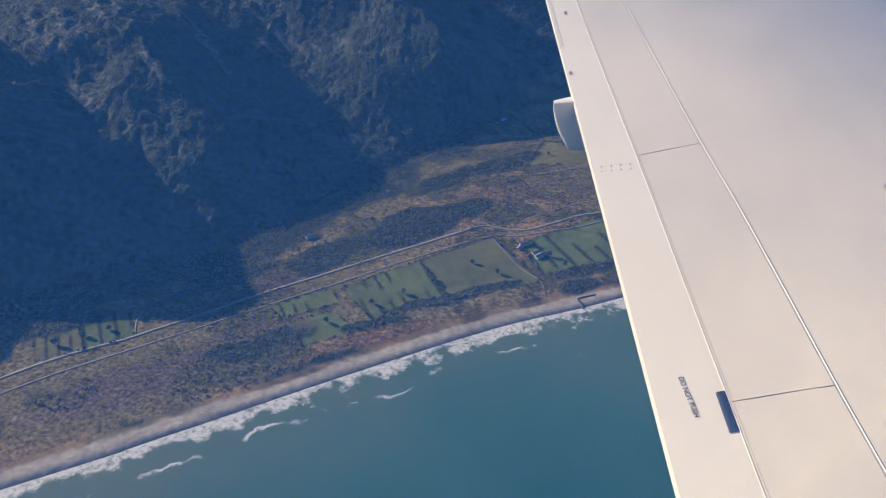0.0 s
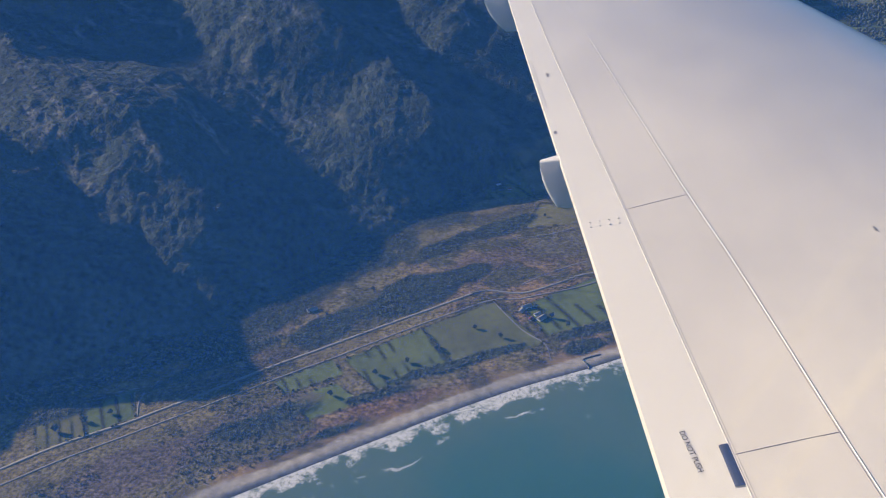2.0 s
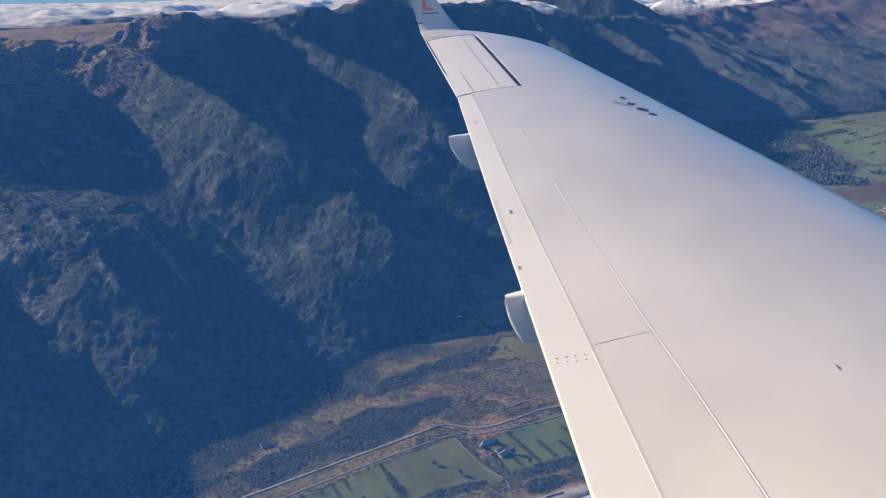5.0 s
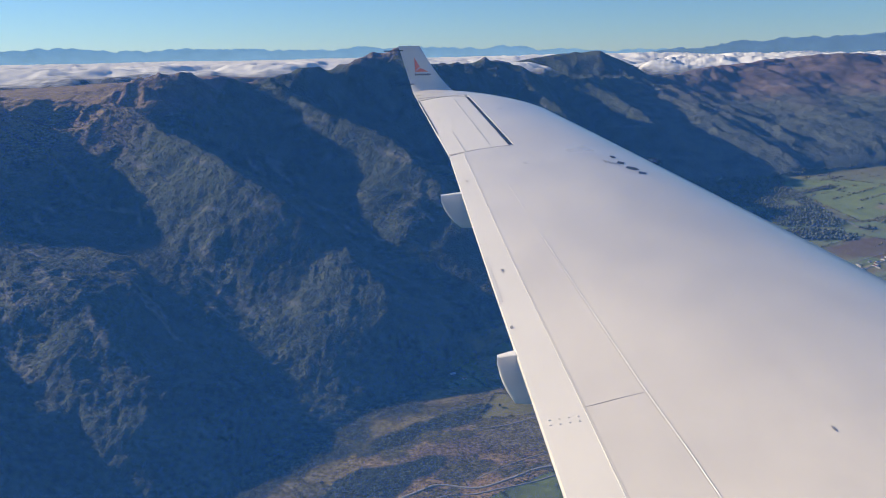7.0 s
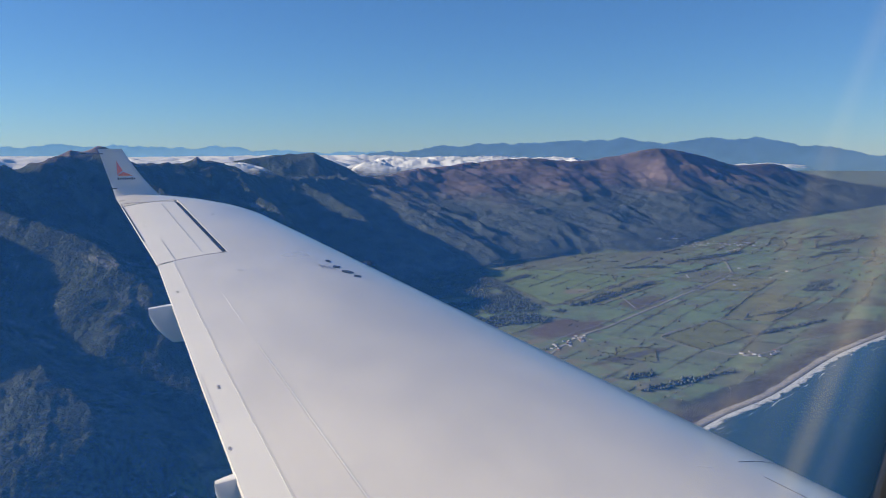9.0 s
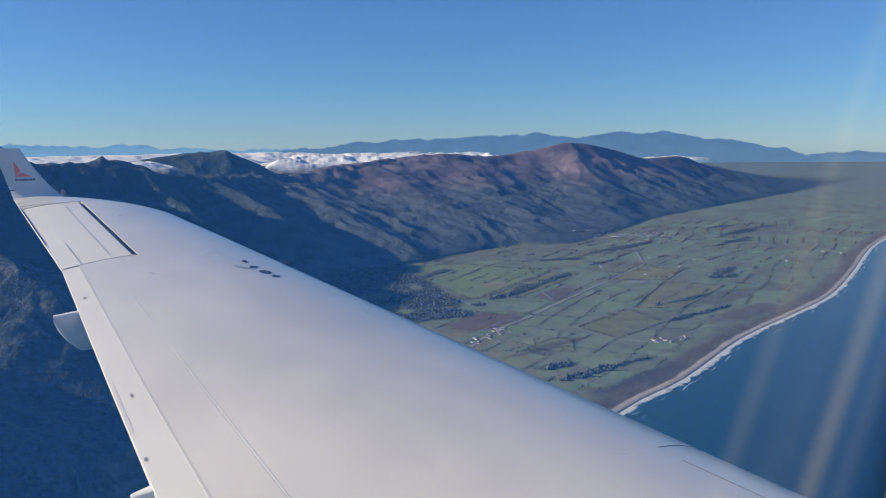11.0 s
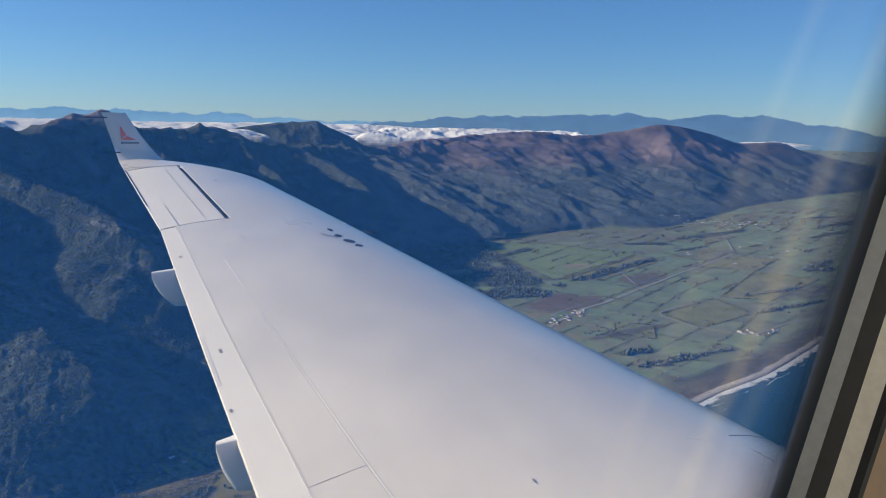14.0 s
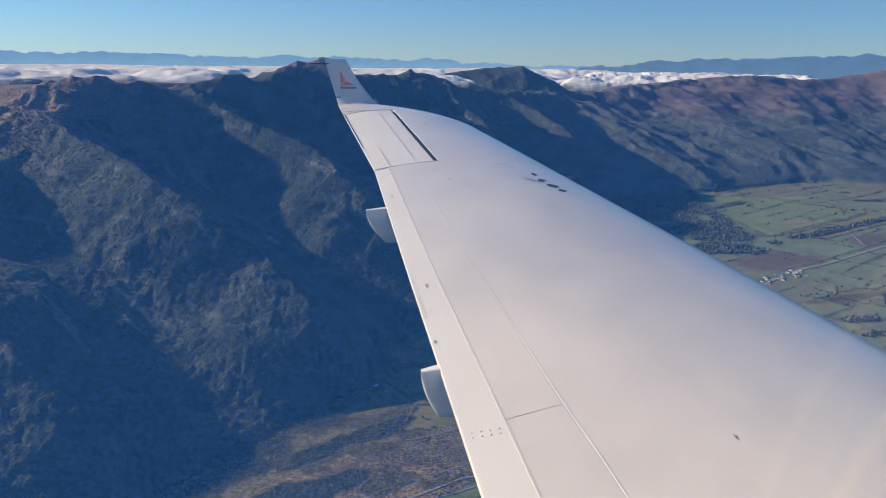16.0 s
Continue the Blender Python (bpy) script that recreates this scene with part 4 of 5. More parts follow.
winglet = part("winglet", winglet_mesh(), WHITE, aircraft, "upturned white winglet with an orange badge")
wl = 6.895
badge = [(-0.341, wl, -0.138), (-0.345, wl, -0.022), (-0.3, wl, -0.1), (-0.341, wl, -0.143), (-0.296, wl, -0.11), (-0.225, wl, -0.143)]
part("badge", mesh_of("badge", badge, [(0, 2, 1), (3, 5, 4)], ORANGE, False), ORANGE, winglet, "orange and white triangular badge")
bm = bmesh.new()
for k in range(8):
    box(bm, (0.011, 0.004, 0.014 if k % 3 else 0.019), (-0.335 + 0.0175 * k, wl - 0.012, -0.166))
part("lettering", bm, STENCIL, winglet, "row of small dark letter bars")


def wick(at):
    bm = bmesh.new()
    m = Matrix.Translation(at) @ pose(0, 0, 0, 0, 90, 4)
    bmesh.ops.create_cone(bm, cap_ends=True, segments=8, radius1=0.005, radius2=0.003, depth=0.15, matrix=m)
    box(bm, (0.045, 0.007, 0.008), (at[0] + 0.07, at[1], at[2]), bevel=0.002)
    return part("static_wick", bm, DARK, winglet, "thin dark static wick")


wick((-0.53, 6.9, 0.035))
wick((-0.44, 6.88, -0.245))


def fairing(y, long, wide, deep, aft):
    """A canoe-shaped flap track cover that hangs under the trailing edge."""
    te = trailing(y)
    rings = []
    tail = [-0.104, -0.1, -0.09, -0.07, -0.045, -0.015, 0.0, 0.05, 0.12, 0.22, 0.34, long]
    for dx in tail:
        x = te + (dx * aft if dx < 0 else dx)
        f = max(0.03, 1 + dx / 0.1045) ** 0.52 if dx < 0 else 1 - 0.75 * (dx / long) ** 2
        zt = skin(x, y, True) + 0.012 if x > te else skin(te, y) - 0.012 + dx * 0.12
        ring = []
        for j in range(16):
            a = 2 * math.pi * j / 16
            h = math.sin(a)
            ring.append((x, y + wide / 2 * math.cos(a) * (0.35 + 0.65 * f), zt + (h * 0.006 if h > 0 else -deep * f * abs(h) ** 0.6)))
        rings.append(ring)
    return part("flap_track_fairing", rings_mesh("flap_track_fairing", rings, FAIRING), FAIRING, aircraft, "rounded white flap track fairing below the trailing edge")


fairing(2.23, 0.6, 0.045, 0.165, 0.54)
fairing(3.89, 0.55, 0.045, 0.18, 1.0)


def rivets(points, r=0.0038):
    for x, y in points:
        bm = bmesh.new()
        bmesh.ops.create_cone(bm, cap_ends=True, segments=8, radius1=r, radius2=r * 0.6, depth=0.0022, matrix=Matrix.Translation((x, y, skin(x, y) + 0.0007)))
        part("rivet", bm, SEALANT, flap)


rivets([(0.226 + 0.024 * k, 1.832 - 0.002 * k + s) for k in range(4) for s in (-0.011, 0.011)], 0.0033)
rivets([(0.085 + 0.03 * k, 3.6 + 0.006 * k) for k in range(4)], 0.003)


def stencil(name, text, size, at, heading, parent, bars=0, label="", mat=STENCIL):
    """Lettering on the skin, or bars in its stead; it runs along heading (degrees from +x)."""
    ca, sa = math.cos(radians(heading)), math.sin(radians(heading))
    if bars:
        verts, faces = [], []
        for k in range(bars):
            a, b = k * size * 0.62, k * size * 0.62 + size * 0.4
            o = len(verts)
            for p, q in ((a, 0), (b, 0), (b, size * (0.8 + 0.2 * (k % 2))), (a, size)):
                x, y = at[0] + ca * p - sa * q, at[1] + sa * p + ca * q
                verts.append((x, y, skin(x, y) + 0.0007))
            faces.append((o, o + 1, o + 2, o + 3))
    else:
        curve = bpy.data.curves.new(name, "FONT")
        curve.body, curve.size, curve.resolution_u, curve.offset = text, size, 3, size * 0.012
        ob = bpy.data.objects.new(name, curve)
        scene.collection.objects.link(ob)
        flat = bpy.data.meshes.new_from_object(ob.evaluated_get(bpy.context.evaluated_depsgraph_get()))
        bpy.data.objects.remove(ob)
        verts = []
        for v in flat.vertices:
            x, y = at[0] + ca * v.co.x - sa * v.co.y, at[1] + sa * v.co.x + ca * v.co.y
            verts.append((x, y, skin(x, y) + 0.0007))
        faces = [tuple(f.vertices) for f in flat.polygons]
    return part(name, mesh_of(name, verts, faces, mat, False), mat, parent, label)


stencil("lettering", "DO NOT PUSH", 0.0143, (0.3195, 1.123), -80.5, flap, label="black stencilled words DO NOT PUSH")
stencil("lettering", "", 0.011, (0.159, 2.834), -84, flap, bars=5, mat=SEAM)
stencil("lettering", "", 0.012, (0.046, 4.045), -84, flap, bars=5, mat=SEAM)
stencil("lettering", "", 0.014, (-0.13, 5.62), -84, aileron, bars=4, mat=SEAM)
strip("placard", PLACARD, [(0.3885 + 0.008 * k / 4, 1.081 - 0.09 * k / 4) for k in range(5)], 0.018, 0.001, flap, "dark navy placard", 0.0006)


def blot(name, mat, x, y, rx, ry, parent, label=""):
    """A thin flat mark on the skin."""
    n = 14
    verts = [(x, y, skin(x, y) + 0.0016)] + [(x + rx * math.cos(6.283 * k / n), y + ry * math.sin(6.283 * k / n), skin(x + rx * math.cos(6.283 * k / n), y + ry * math.sin(6.283 * k / n)) + 0.0012) for k in range(n)]
    return part(name, mesh_of(name, verts, [(0, 1 + k, 1 + (k + 1) % n) for k in range(n)], mat, False), mat, parent, label)


blot("drain_cap", STENCIL, 0.866, 4.333, 0.016, 0.035, aircraft, "small dark round cap")
strip("placard", STENCIL, [(0.866 + 0.012 * k, 4.205 - 0.004 * k) for k in range(4)], 0.07, 0.001, aircraft, "dark placard by the fuel cap", 0.0006)
blot("fuel_cap", STENCIL, 0.921, 4.085, 0.034, 0.04, aircraft, "round dark fuel cap")
strip("placard", STENCIL, [(0.938 + 0.012 * k, 4.008 - 0.004 * k) for k in range(4)], 0.06, 0.001, aircraft, "dark placard by the fuel cap", 0.0006)
for k in range(4):
    stencil("lettering", "", 0.014, (0.787 + 0.022 * k, 4.235 - 0.02 * k), -84, aircraft, bars=9 - k, mat=SOOT, label="faint grey lines of lettering")
blot("scuff", SOOT, 0.858, 1.664, 0.003, 0.012, aircraft)
blot("scuff", SOOT, 0.1675, 2.371, 0.005, 0.012, flap)
strip("panel_seam", SEALANT, [(1.414 + 0.014 * k, 1.799 - 0.003 * k) for k in range(5)], 0.006, 0.0006, aircraft)
strip("boot_edge", GROOVE, [(leading(y) - 0.4, y) for y in stretch(-0.2, 1.74, 14)], 0.003, 0.0005, aircraft, "thin edge of the de-icing strip")
strip("boot_edge", GROOVE, [(1.6 + 0.3 * k / 8, 1.836 + 0.095 * k / 8) for k in range(9)], 0.004, 0.0006, aircraft)
bm = bmesh.new()
bmesh.ops.create_uvsphere(bm, u_segments=12, v_segments=8, radius=1, matrix=Matrix.Translation((leading(4.62) - 0.03, 4.62, skin(leading(4.62) - 0.05, 4.62) + 0.0)) @ Matrix.Diagonal((0.045, 0.07, 0.022, 1)))
part("wing_light", bm, DARK, aircraft, "small dark blister on the leading edge")

for k in range(9):
    blot("screw", GROOVE, 0.16 + 0.045 * k, 6.62 - 0.012 * k - 0.0012 * k * k, 0.004, 0.012, aircraft)
strip("lens_edge", DARK, [(leading(y) - 0.1, y) for y in stretch(5.6, 6.18, 8)], 0.01, 0.0006, aircraft, "dark edge of the wing tip light")

# ---- cabin side with its window ----
WX, WZ, WA, WB, WTURN = -0.045, 0.1, 0.22, 0.5, -16.0


def oval(scale, y, n=96, power=7.0):
    ring = []
    ct, st = math.cos(radians(WTURN)), math.sin(radians(WTURN))
    for k in range(n):
        a = 2 * math.pi * k / n
        c, s = math.cos(a), math.sin(a)
        p = (WA + scale) * math.copysign(abs(c) ** (2 / power), c)
        q = (WB + scale) * math.copysign(abs(s) ** (2 / power), s)
        ring.append((WX + p * ct - q * st, y, WZ + p * st + q * ct))
    return ring


def frame_square(y, half, n=96):
    ring = []
    for k in range(n):
        a = 2 * math.pi * k / n + radians(WTURN)
        c, s = math.cos(a), math.sin(a)
        f = half / max(abs(c), abs(s))
        ring.append((WX + c * f, y, WZ + s * f))
    return ring


cabin_window = part("window", rings_mesh("window", [oval(0.0, 0.126), oval(-0.002, 0.123), oval(-0.001, 0.12), oval(0.0, 0.117)], RUBBER, caps=False), RUBBER, aircraft, "oval cabin window in a dark rubber seal")
pane = part("pane", mesh_of("pane", oval(0.001, 0.1235), [tuple(range(96))], HAZED_ACRYLIC, False), HAZED_ACRYLIC, cabin_window, "worn clear acrylic pane with an added blue haze veil")
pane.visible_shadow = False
# ring added to make the window edge look out of focus
blur_ring = rings_mesh("edge_blur_ring", [oval(-0.021 + 0.0036 * k, 0.1205) for k in range(7)], EDGE_BLUR, caps=False)
scalar(blur_ring, "thick", np.repeat(step(0.0, 1.0, np.linspace(0, 1, 7)), 96))
part("edge_blur_ring", blur_ring, EDGE_BLUR, cabin_window, "smoky translucent ring added to blur the window edge").visible_shadow = False
part("reveal", rings_mesh("reveal", [oval(0.0016, 0.1135), oval(0.0022, 0.1115), oval(0.003, 0.1095)], REVEAL, caps=False), REVEAL, cabin_window, "grey moulded window reveal")
part("trim_groove", rings_mesh("trim_groove", [oval(0.003, 0.1095), oval(0.0042, 0.1083), oval(0.0042, 0.1072)], DARK, caps=False), DARK, cabin_window, "dark groove between reveal and liner")
part("inner_seal", rings_mesh("inner_seal", [oval(0.0, 0.117), oval(0.001, 0.115), oval(0.0016, 0.1135)], DARK, caps=False), DARK, cabin_window)
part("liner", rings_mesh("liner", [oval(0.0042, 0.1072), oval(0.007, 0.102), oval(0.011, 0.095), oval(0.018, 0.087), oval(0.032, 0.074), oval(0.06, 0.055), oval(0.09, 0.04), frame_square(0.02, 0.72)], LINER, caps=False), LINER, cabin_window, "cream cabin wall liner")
part("fuselage_side", rings_mesh("fuselage_side", [oval(0.0, 0.126), oval(0.02, 0.131), frame_square(0.12, 0.72)], WHITE, caps=False), WHITE, aircraft, "white outer skin of the cabin side")


def hull(inset):
    """The cabin tube with a flat side where the window panel sits."""
    out = []
    pts = [(0.2 - inset, WZ + 0.72), (0.2 - inset, WZ - 0.72)]
    for k in range(1, 24):
        a = -math.atan2(0.72, 0.78) - (2 * math.pi - 2 * math.atan2(0.72, 0.78)) * k / 24
        pts.append((-0.58 + (1.061 - inset) * math.cos(a), WZ + (1.061 - inset) * math.sin(a)))
    return pts


def tube(inset, mat, name, label):
    pts = hull(inset)
    n = len(pts)
    xs = [-3.2, WX - 0.72, WX + 0.72, 3.2]
    verts = [(x, y, z) for x in xs for y, z in pts]
    faces = [(i * n + j, i * n + (j + 1) % n, (i + 1) * n + (j + 1) % n, (i + 1) * n + j) for i in range(3) for j in range(n) if not (i == 1 and j in (0, 12, 13))]
    faces += [tuple(range(n))[::-1], tuple(3 * n + j for j in range(n))]
    return part(name, mesh_of(name, verts, faces, mat, False), mat, aircraft, label)


tube(0.08, WHITE, "fuselage", "white fuselage tube")
tube(0.18, CABIN, "cabin_lining", "grey cabin lining")


# ---- roads ----
def ground_at(points):
    p = np.array(points, float)
    z, ds, df, u, dc, top, tent = height(p[:, 0], p[:, 1])
    return z


def lane(name, points, width, mat, label, lift=0.06, per=8):
    line = spline(points, per)
    verts, faces = [], []
    zs = ground_at(line)
    for i, (x, y) in enumerate(line):
        a, b = line[max(0, i - 1)], line[min(len(line) - 1, i + 1)]
        d = Vector((b[0] - a[0], b[1] - a[1])).normalized()
        for s, h in ((-1.25, -0.25), (-1, 0), (1, 0), (1.25, -0.25)):
            verts.append((x - d.y * width / 2 * s, y + d.x * width / 2 * s, zs[i] + lift + h))
    for i in range(len(line) - 1):
        for k in range(3):
            a = i * 4 + k
            faces.append((a, a + 4, a + 5, a + 1))
    return tagged(new(name, mesh_of(name, verts, faces, mat)), label, "road", kind="structure")


lane("road", HIGHWAY, 0.62, ROAD, "grey two-lane coast road across the plain")
lane("verge", HIGHWAY[11:20], 2.6, VERGE, "pale mown verge along the coast road", 0.03)
lane("railway", [(-160, 26), (-110, 58), (-73.3, 87.6), (-59.4, 97.8), (-43.5, 109.3), (-29, 119.5), (-11.6, 132), (-2.6, 137.6), (5, 138.6), (25, 148.5), (60, 180), (106, 249), (163, 307), (207, 333.5), (251, 363), (308, 400), (357, 436), (403, 495)], 0.34, ROAD, "narrow gravel railway bed beside the road")
lane("track", [(-31.2, 122.4), (-33.6, 125.6), (-37.2, 128.8), (-38.2, 132)], 0.42, GRAVEL, "pale gravel track up to the bush edge")
lane("track", [(-37.3, 117.8), (-37.6, 121.1), (-38.7, 123)], 0.3, GRAVEL, "pale gravel track beside the road")
lane("track", [(-62.4, 100), (-63.7, 103.8), (-63.9, 106.6), (-66, 107.6), (-69, 106.4)], 0.3, GRAVEL, "pale farm track beside the road")
lane("track", [(-2.5, 137), (2.9, 127.1), (7.2, 122.3), (8.2, 117.1)], 0.2, GRAVEL, "worn farm track along a paddock fence")
lane("track", [(3.2, 164.5), (11.4, 166.8), (20, 171.4), (34, 178), (52, 190)], 0.3, GRAVEL, "pale farm track over the inland flats")
lane("track", [(3.3, 143.5), (13.4, 151.1), (25.4, 157.8), (50, 176)], 0.34, GRAVEL, "old gravel road beside the coast road")
lane("stream", [(17.2, 119), (14, 117.3), (14.8, 114.9), (11.2, 112.6), (9, 110.6)], 0.34, WET, "dark winding stream mouth through the beach", 0.1)
lane("track", [(271, 319), (240, 310), (213, 298), (211, 282), (218, 265), (228, 257), (241, 260)], 0.8, GRAVEL, "pale gravel lane to the farmyard")
lane("track", [(251, 394), (245, 377), (238, 357)], 1.0, GRAVEL, "pale gravel lane beside the road")
lane("track", [(194, 387), (193, 374), (192, 363)], 1.0, GRAVEL, "pale gravel river bed")
lane("track", [(241, 260), (259, 268), (286, 274)], 0.7, GRAVEL, "pale lane from the farmyard to the beach")

# ---- woods ----
rng = np.random.default_rng(4)


def blob(seed, lumps):
    """A crown: a few uneven clumps of leaves, about 1 high and 1 wide."""
    r = random.Random(seed)
    v, f = [], []
    for k in range(lumps):
        s, o = r.uniform(0.3, 0.44), len(v)
        cx, cy, cz = r.uniform(-0.22, 0.22), r.uniform(-0.22, 0.22), 0.3 + 0.4 * k / max(1, lumps - 1)
        v.append((cx, cy, cz - s * 0.8))
        for j in range(5):
            a, w = 1.2566 * j + r.uniform(-0.4, 0.4), s * r.uniform(0.75, 1.2)
            v.append((cx + w * math.cos(a), cy + w * math.sin(a), cz + s * r.uniform(-0.3, 0.3)))
        v.append((cx + s * r.uniform(-0.3, 0.3), cy + s * r.uniform(-0.3, 0.3), cz + s * r.uniform(0.7, 1.2)))
        for j in range(5):
            i, n = o + 1 + j, o + 1 + (j + 1) % 5
            f += [(o, n, i), (i, n, o + 6)]
    return np.array(v), np.array(f)


def plant(name, px, py, size, mat, label, kinds, low=0.8, high=1.35):
    """Many crowns in one mesh."""
    h = height(px, py)
    pz = h[0] + canopy(px, py, cover(px, py, *h)[1], h[2]) * 0.8
    vs, fs, o = [], [], 0
    turn = rng.uniform(0, 6.28, len(px))
    pick = rng.integers(0, len(kinds), len(px))
    tall = rng.uniform(low, high, len(px))
    for i in range(len(px)):
        v, f = kinds[pick[i]]
        c, s = math.cos(turn[i]), math.sin(turn[i])
        k = size[i]
        vs.append(np.stack([px[i] + k * (v[:, 0] * c - v[:, 1] * s), py[i] + k * (v[:, 0] * s + v[:, 1] * c), pz[i] - 0.12 * k + k * tall[i] * v[:, 2]], -1))
        fs.append(f + o)
        o += len(v)
    co, tri = np.concatenate(vs), np.concatenate(fs)
    me = bpy.data.meshes.new(name)
    me.vertices.add(len(co))
    me.vertices.foreach_set("co", co.ravel().astype(np.float32))
    me.loops.add(tri.size)
    me.loops.foreach_set("vertex_index", tri.ravel().astype(np.int32))
    me.polygons.add(len(tri))
    me.polygons.foreach_set("loop_start", np.arange(0, tri.size, 3, dtype=np.int32))
    me.update(calc_edges=True)
    me.materials.append(mat)
    return tagged(new(name, me), label, "trees", kind="stuff")


SMALL = [blob(k, 1) for k in range(8)]
count = 130000
cr = 110 * (560 / 110) ** rng.random(count) ** 0.9
ca = np.radians(rng.uniform(-50, 13, count))
cx, cy = cr * np.sin(ca), cr * np.cos(ca)
h = height(cx, cy)
_, wooded, _, _ = cover(cx, cy, *h)
chosen = (wooded > 0.55) & (h[0] > 0.2) & (h[1] > 4) & (h[4] < -7)
pick = np.nonzero(chosen)[0][:52000]
plant("woodland", cx[pick], cy[pick], rng.uniform(0.65, 1.25, len(pick)) * np.clip(cr[pick] / 260, 0.6, 1.35), NATIVE, "dense dark green native forest over the slopes", SMALL, 0.45, 0.75)
count = 30000
tx, ty = rng.uniform(110, 420, count), rng.uniform(225, 560, count)
h = height(tx, ty)
_, wooded, _, _ = cover(tx, ty, *h)
pick = np.nonzero((wooded > 0.5) & (h[2] < 4) & (h[1] > 5))[0][:6000]
plant("woodland", tx[pick], ty[pick], rng.uniform(1.2, 2.4, len(pick)), NATIVE, "dark woods and shelter belts on the wide plain", SMALL)
# scrub on the strip behind the beach
count = 42000
sx = rng.uniform(-100, 60, count)
sy = rng.uniform(60, 215, count)
h = height(sx, sy)
_, wooded, fields, _ = cover(sx, sy, *h)
lump = fbm(sx, sy, 7, 62, 4) + 0.5 * (fbm(sx, sy, 20, 77, 3) - 0.5)
chosen = (h[1] > 5.5) & (h[2] < 0) & (fields < 0.1) & ((lump > 0.5) | (wooded > 0.5))
pick = np.nonzero(chosen)[0][:19000]
plant("scrub", sx[pick], sy[pick], rng.uniform(0.22, 0.62, len(pick)), HEDGE, "dark scrub and flax behind the beach", SMALL)


def hedge_points():
    xs, ys = [], []
    for corners, _, _ in PADDOCKS:
        for (ax, ay), (bx, by) in zip(corners, corners[1:] + corners[:1]):
            n = int(math.hypot(bx - ax, by - ay) / 0.7)
            for k in range(n):
                if random.random() < 0.55:
                    xs.append(ax + (bx - ax) * k / n + random.uniform(-0.25, 0.25))
                    ys.append(ay + (by - ay) * k / n + random.uniform(-0.25, 0.25))
    for ax, ay, bx, by in ((158, 230, 205, 240), (159, 245, 173, 246), (204, 373, 301, 432), (282, 318, 329, 330), (259, 287, 310, 300), (330, 451, 370, 466), (338, 383, 383, 406), (336, 386, 381, 409), (197, 457, 242, 488), (160, 274, 202, 284), (420, 430, 520, 470)):
        n = int(math.hypot(bx - ax, by - ay) / 1.1)
        for k in range(n):
            if random.random() < 0.7:
                xs.append(ax + (bx - ax) * k / n + random.uniform(-1.2, 1.2))
                ys.append(ay + (by - ay) * k / n + random.uniform(-1.2, 1.2))
    return np.array(xs), np.array(ys)


def field_edges():
    """Places along the fences of the wide plain that carry a hedge."""
    x, y = rng.uniform(115, 720, 110000), rng.uniform(190, 680, 110000)
    ds, _ = along(x, y, SHORE)
    df, _ = along(x, y, FOOT)
    bx, by = x + 26 * (fbm(x, y, 120, 64, 2) - 0.5), y + 26 * (fbm(x, y, 120, 65, 2) - 0.5)
    fid, fib, fe, p, q = cells(bx, by, 34, 13, 0.6, 71)
    ok = (fe < 0.7) & (ds > 14) & (df < -2) & (fbm(x, y, 24, 81, 3) > 0.5)
    pick = np.nonzero(ok)[0][:4500]
    return x[pick], y[pick]


ex, ey = field_edges()
plant("hedgerows", ex, ey, rng.uniform(0.7, 1.5, len(ex)) * np.clip(np.hypot(ex, ey) / 380, 0.8, 1.7), HEDGE, "broken dark hedges along the fields of the wide plain", SMALL)
hx_, hy_ = hedge_points()
plant("hedgerows", hx_, hy_, rng.uniform(0.4, 1.0, len(hx_)) * np.clip(np.hypot(hx_, hy_) / 200, 0.8, 1.7), HEDGE, "dark hedges and shelter belts between paddocks", SMALL)


# ---- single trees ----
def tree():
    t = thing("tree", pose(0, 0, 0), "dark green paddock tree with a spreading crown", "tree", "paddock trees")
    bm = bmesh.new()
    bmesh.ops.create_cone(bm, cap_ends=True, segments=7, radius1=0.07, radius2=0.03, depth=0.6, matrix=Matrix.Translation((0, 0, 0.28)))
    for k in range(4):
        bmesh.ops.create_cone(bm, cap_ends=True, segments=5, radius1=0.03, radius2=0.01, depth=0.42, matrix=pose(0.1 * math.cos(k * 1.6), 0.1 * math.sin(k * 1.6), 0.6, 38, 0, 90 + k * 92))
    part("trunk", bm, BARK, t)
    bm = bmesh.new()
    r = random.Random(5)
    for k in range(26):
        a, w = r.uniform(0, 6.28), r.uniform(0.05, 0.42)
        s = r.uniform(0.1, 0.19)
        made = bmesh.ops.create_icosphere(bm, subdivisions=1, radius=s, matrix=Matrix.Translation((w * math.cos(a), w * math.sin(a), 0.62 + r.uniform(-0.15, 0.42) * (1.2 - w))))
        for v in made["verts"]:
            v.co += Vector((r.uniform(-1, 1), r.uniform(-1, 1), r.uniform(-1, 1))) * s * 0.4
    part("crown", bm, NATIVE, t)
    return t


spots = [(-30.5, 106.5), (-23.5, 112.5), (-18, 116), (-13, 120), (-6, 127), (-1, 124), (6, 134.5), (2, 135.5), (9, 131), (12, 128), (-64, 104.5), (-67.5, 101), (-71, 99), (-75, 96.5), (-36, 131.5), (-28, 141.5), (10, 176), (14, 181), (4, 195), (-2, 190), (2, 203), (17, 200), (30, 205), (22, 141), (30, 147)]
first = tree()
first.matrix_world = pose(spots[0][0], spots[0][1], float(ground_at([spots[0]])[0]) - 0.05)
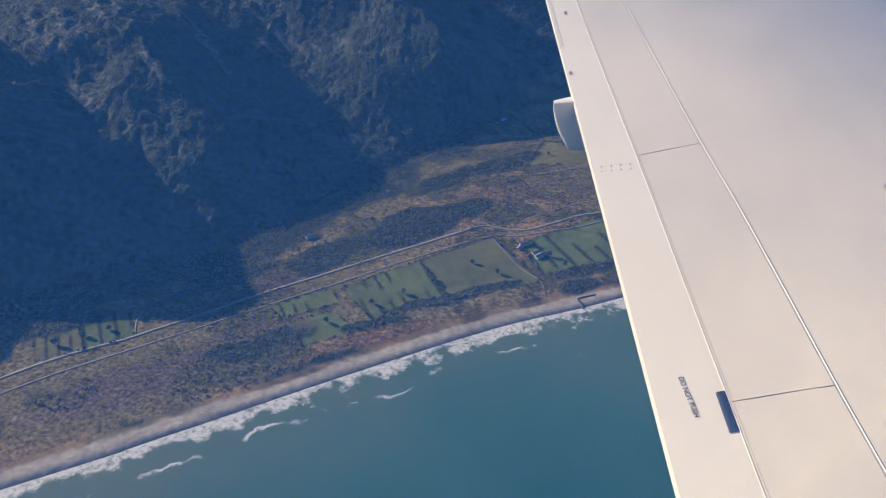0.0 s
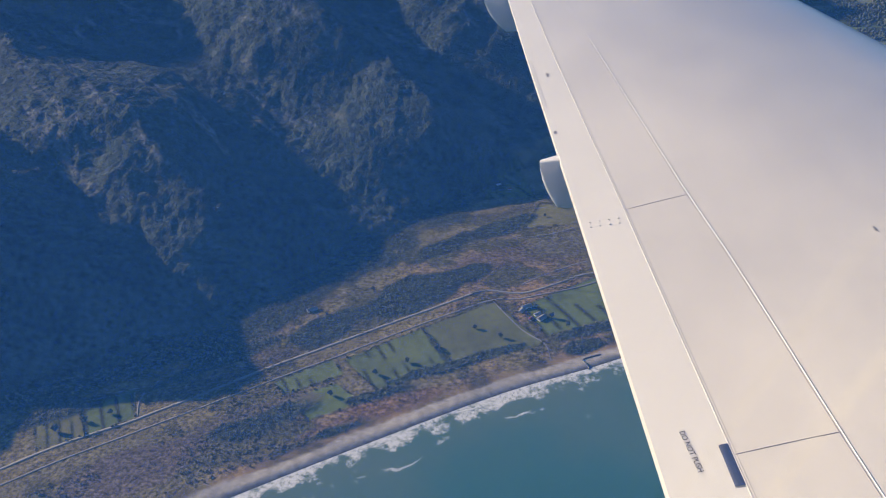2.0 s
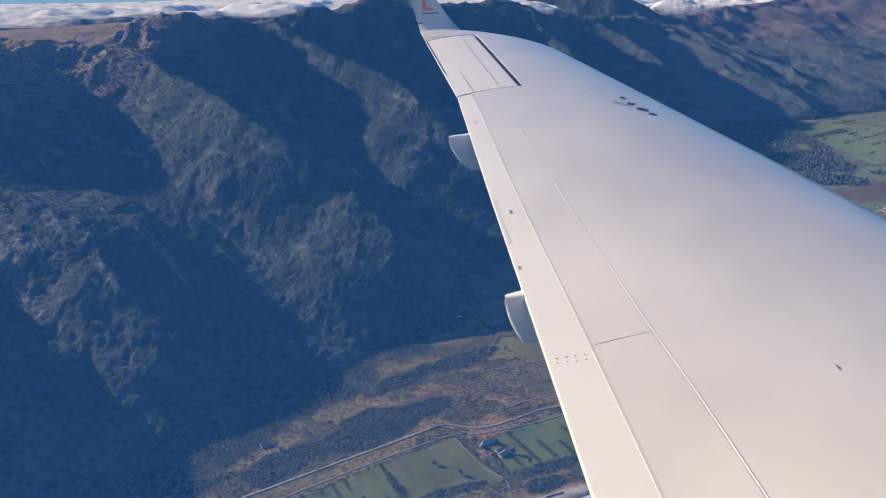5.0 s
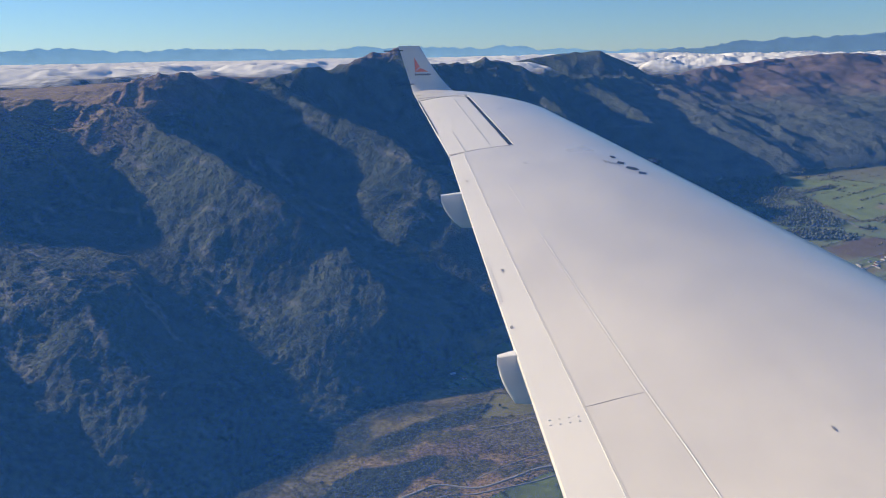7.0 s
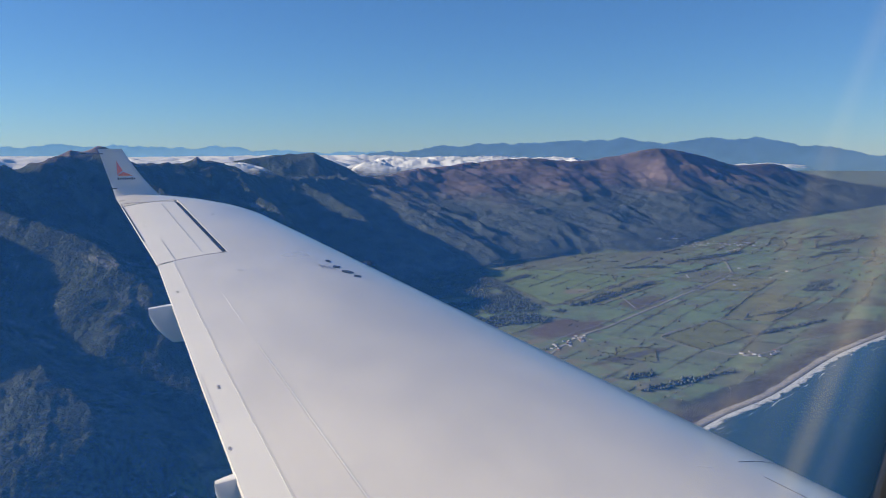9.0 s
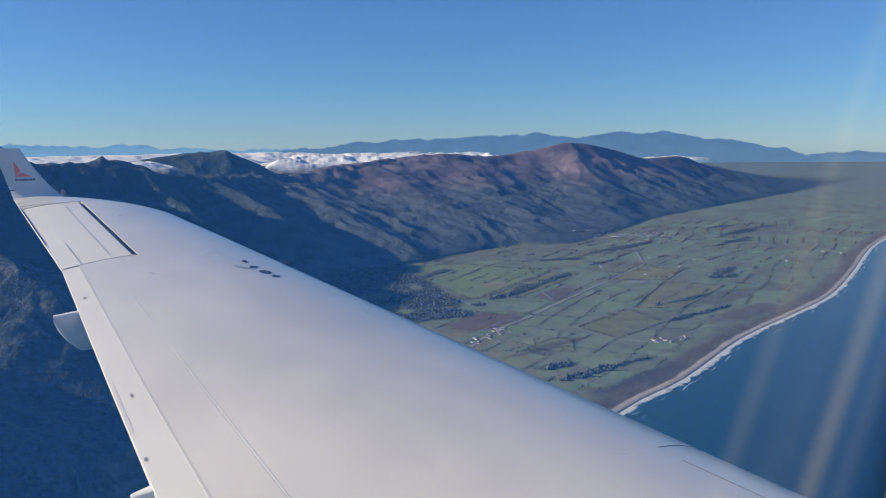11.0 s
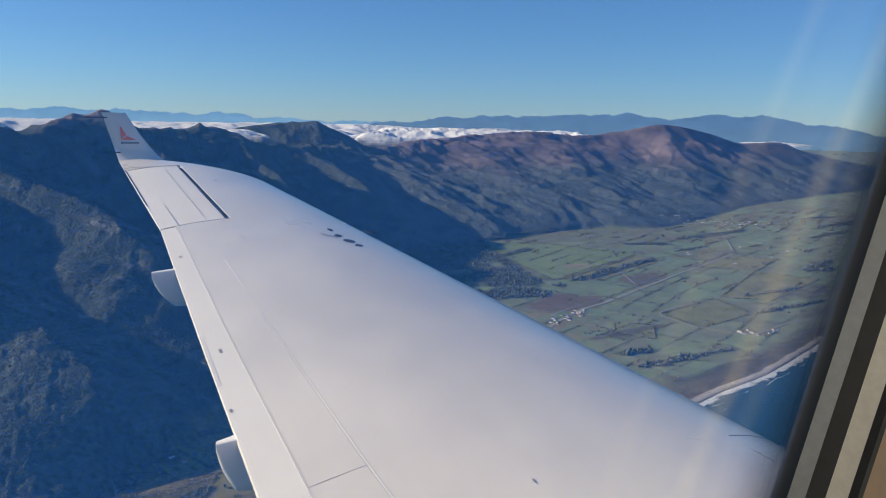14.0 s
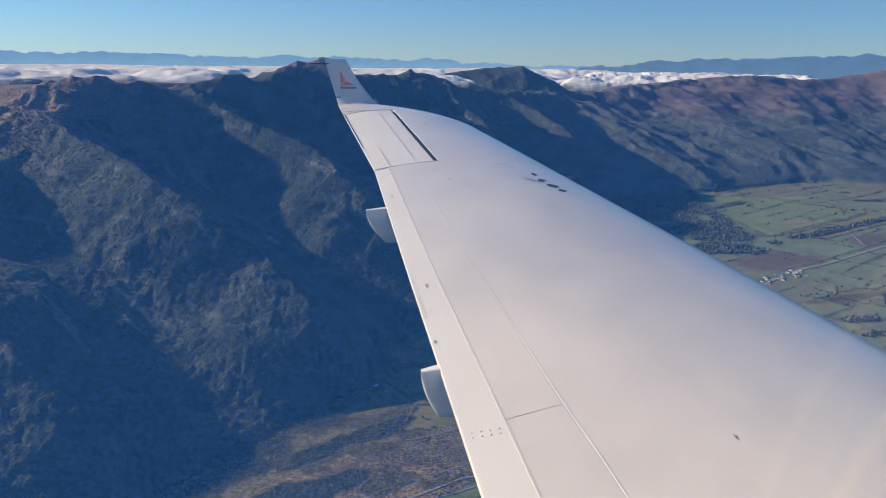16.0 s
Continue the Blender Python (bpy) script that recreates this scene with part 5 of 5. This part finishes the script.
for k, (x, y) in enumerate(spots[1:]):
    copy_thing(first, pose(x, y, float(ground_at([(x, y)])[0]) - 0.05, 0, 0, k * 77) @ Matrix.Diagonal((*(0.75 + 0.5 * random.random(),) * 3, 1)))


# ---- houses ----
def house(w, d, h, roof, label, group):
    t = thing("house", pose(0, 0, 0), label, "house", group)
    bm = bmesh.new()
    box(bm, (w, d, h + 0.2), (0, 0, h / 2 - 0.1))
    part("wall", bm, WALL, t)
    verts, e = [], 0.08
    for x in (-w / 2 - e, w / 2 + e):
        verts += [(x, -d / 2 - e, h - 0.02), (x, 0, h + d * 0.32), (x, d / 2 + e, h - 0.02)]
    part("roof", mesh_of("roof", verts, [(0, 1, 4, 3), (1, 2, 5, 4), (0, 2, 1), (3, 4, 5), (0, 3, 5, 2)], roof, False), roof, t)
    bm = bmesh.new()
    box(bm, (0.1, 0.02, 0.2), (0.1 * w, -d / 2 - 0.008, 0.1))
    part("door", bm, GROOVE, t)
    for s in (-0.3, 0.32):
        bm = bmesh.new()
        box(bm, (0.16, 0.02, 0.11), (s * w, -d / 2 - 0.008, h * 0.6))
        part("window", bm, DARK, t)
    return t


KINDS = [(1.3, 0.8, 0.3, ROOF, "pale house with a grey iron roof"), (1.0, 0.75, 0.28, RED_ROOF, "pale cottage with a rust-red roof"), (2.0, 1.0, 0.42, ROOF, "long pale farm shed with an iron roof")]
BUILT = {}


def settle(kind, group, x, y, turn):
    key = (kind, group)
    m = pose(x, y, float(ground_at([(x, y)])[0]), 0, 0, turn)
    if key in BUILT:
        copy_thing(BUILT[key], m)
    else:
        BUILT[key] = house(*KINDS[kind][:4], KINDS[kind][4] + " " + group, group)
        BUILT[key].matrix_world = m


for k, (x, y) in enumerate([(4.2, 134.6), (6.3, 132), (7.1, 130.6), (5.0, 130.4), (3.2, 133.2)]):
    settle((2, 0, 2, 1, 0)[k], "among the farm buildings", x, y, 28 + 9 * k)
for k, (x, y) in enumerate([(-1.5, 196), (1.5, 193), (-39.5, 133.5)]):
    settle(k % 3, "on the inland paddocks", x, y, 35)
for k in range(34):
    x, y = 154 + 26 * random.random(), 0
    y = 293 + (x - 154) * 0.6 + random.uniform(-5, 6)
    settle(1 if k % 5 == 2 else 0, "in the roadside village", x, y, 30 + 90 * (k % 2) + random.uniform(-12, 12))
for k in range(12):
    settle((2, 0, 2, 1)[k % 4], "round the coastal farmyard", 234 + random.uniform(-9, 12), 258 + random.uniform(-4, 5), random.uniform(0, 180))
for k in range(90):
    a, q = random.gauss(0, 1), random.gauss(0, 1)
    settle((0, 1, 2)[k % 3], "in the distant township", 476 + 26 * a, 590 + 26 * q - 0.3 * a * 16, random.uniform(0, 180))
for k in range(30):
    settle((0, 2)[k % 2], "scattered over the plain", random.uniform(300, 640), 0 + random.uniform(380, 470), random.uniform(0, 180))
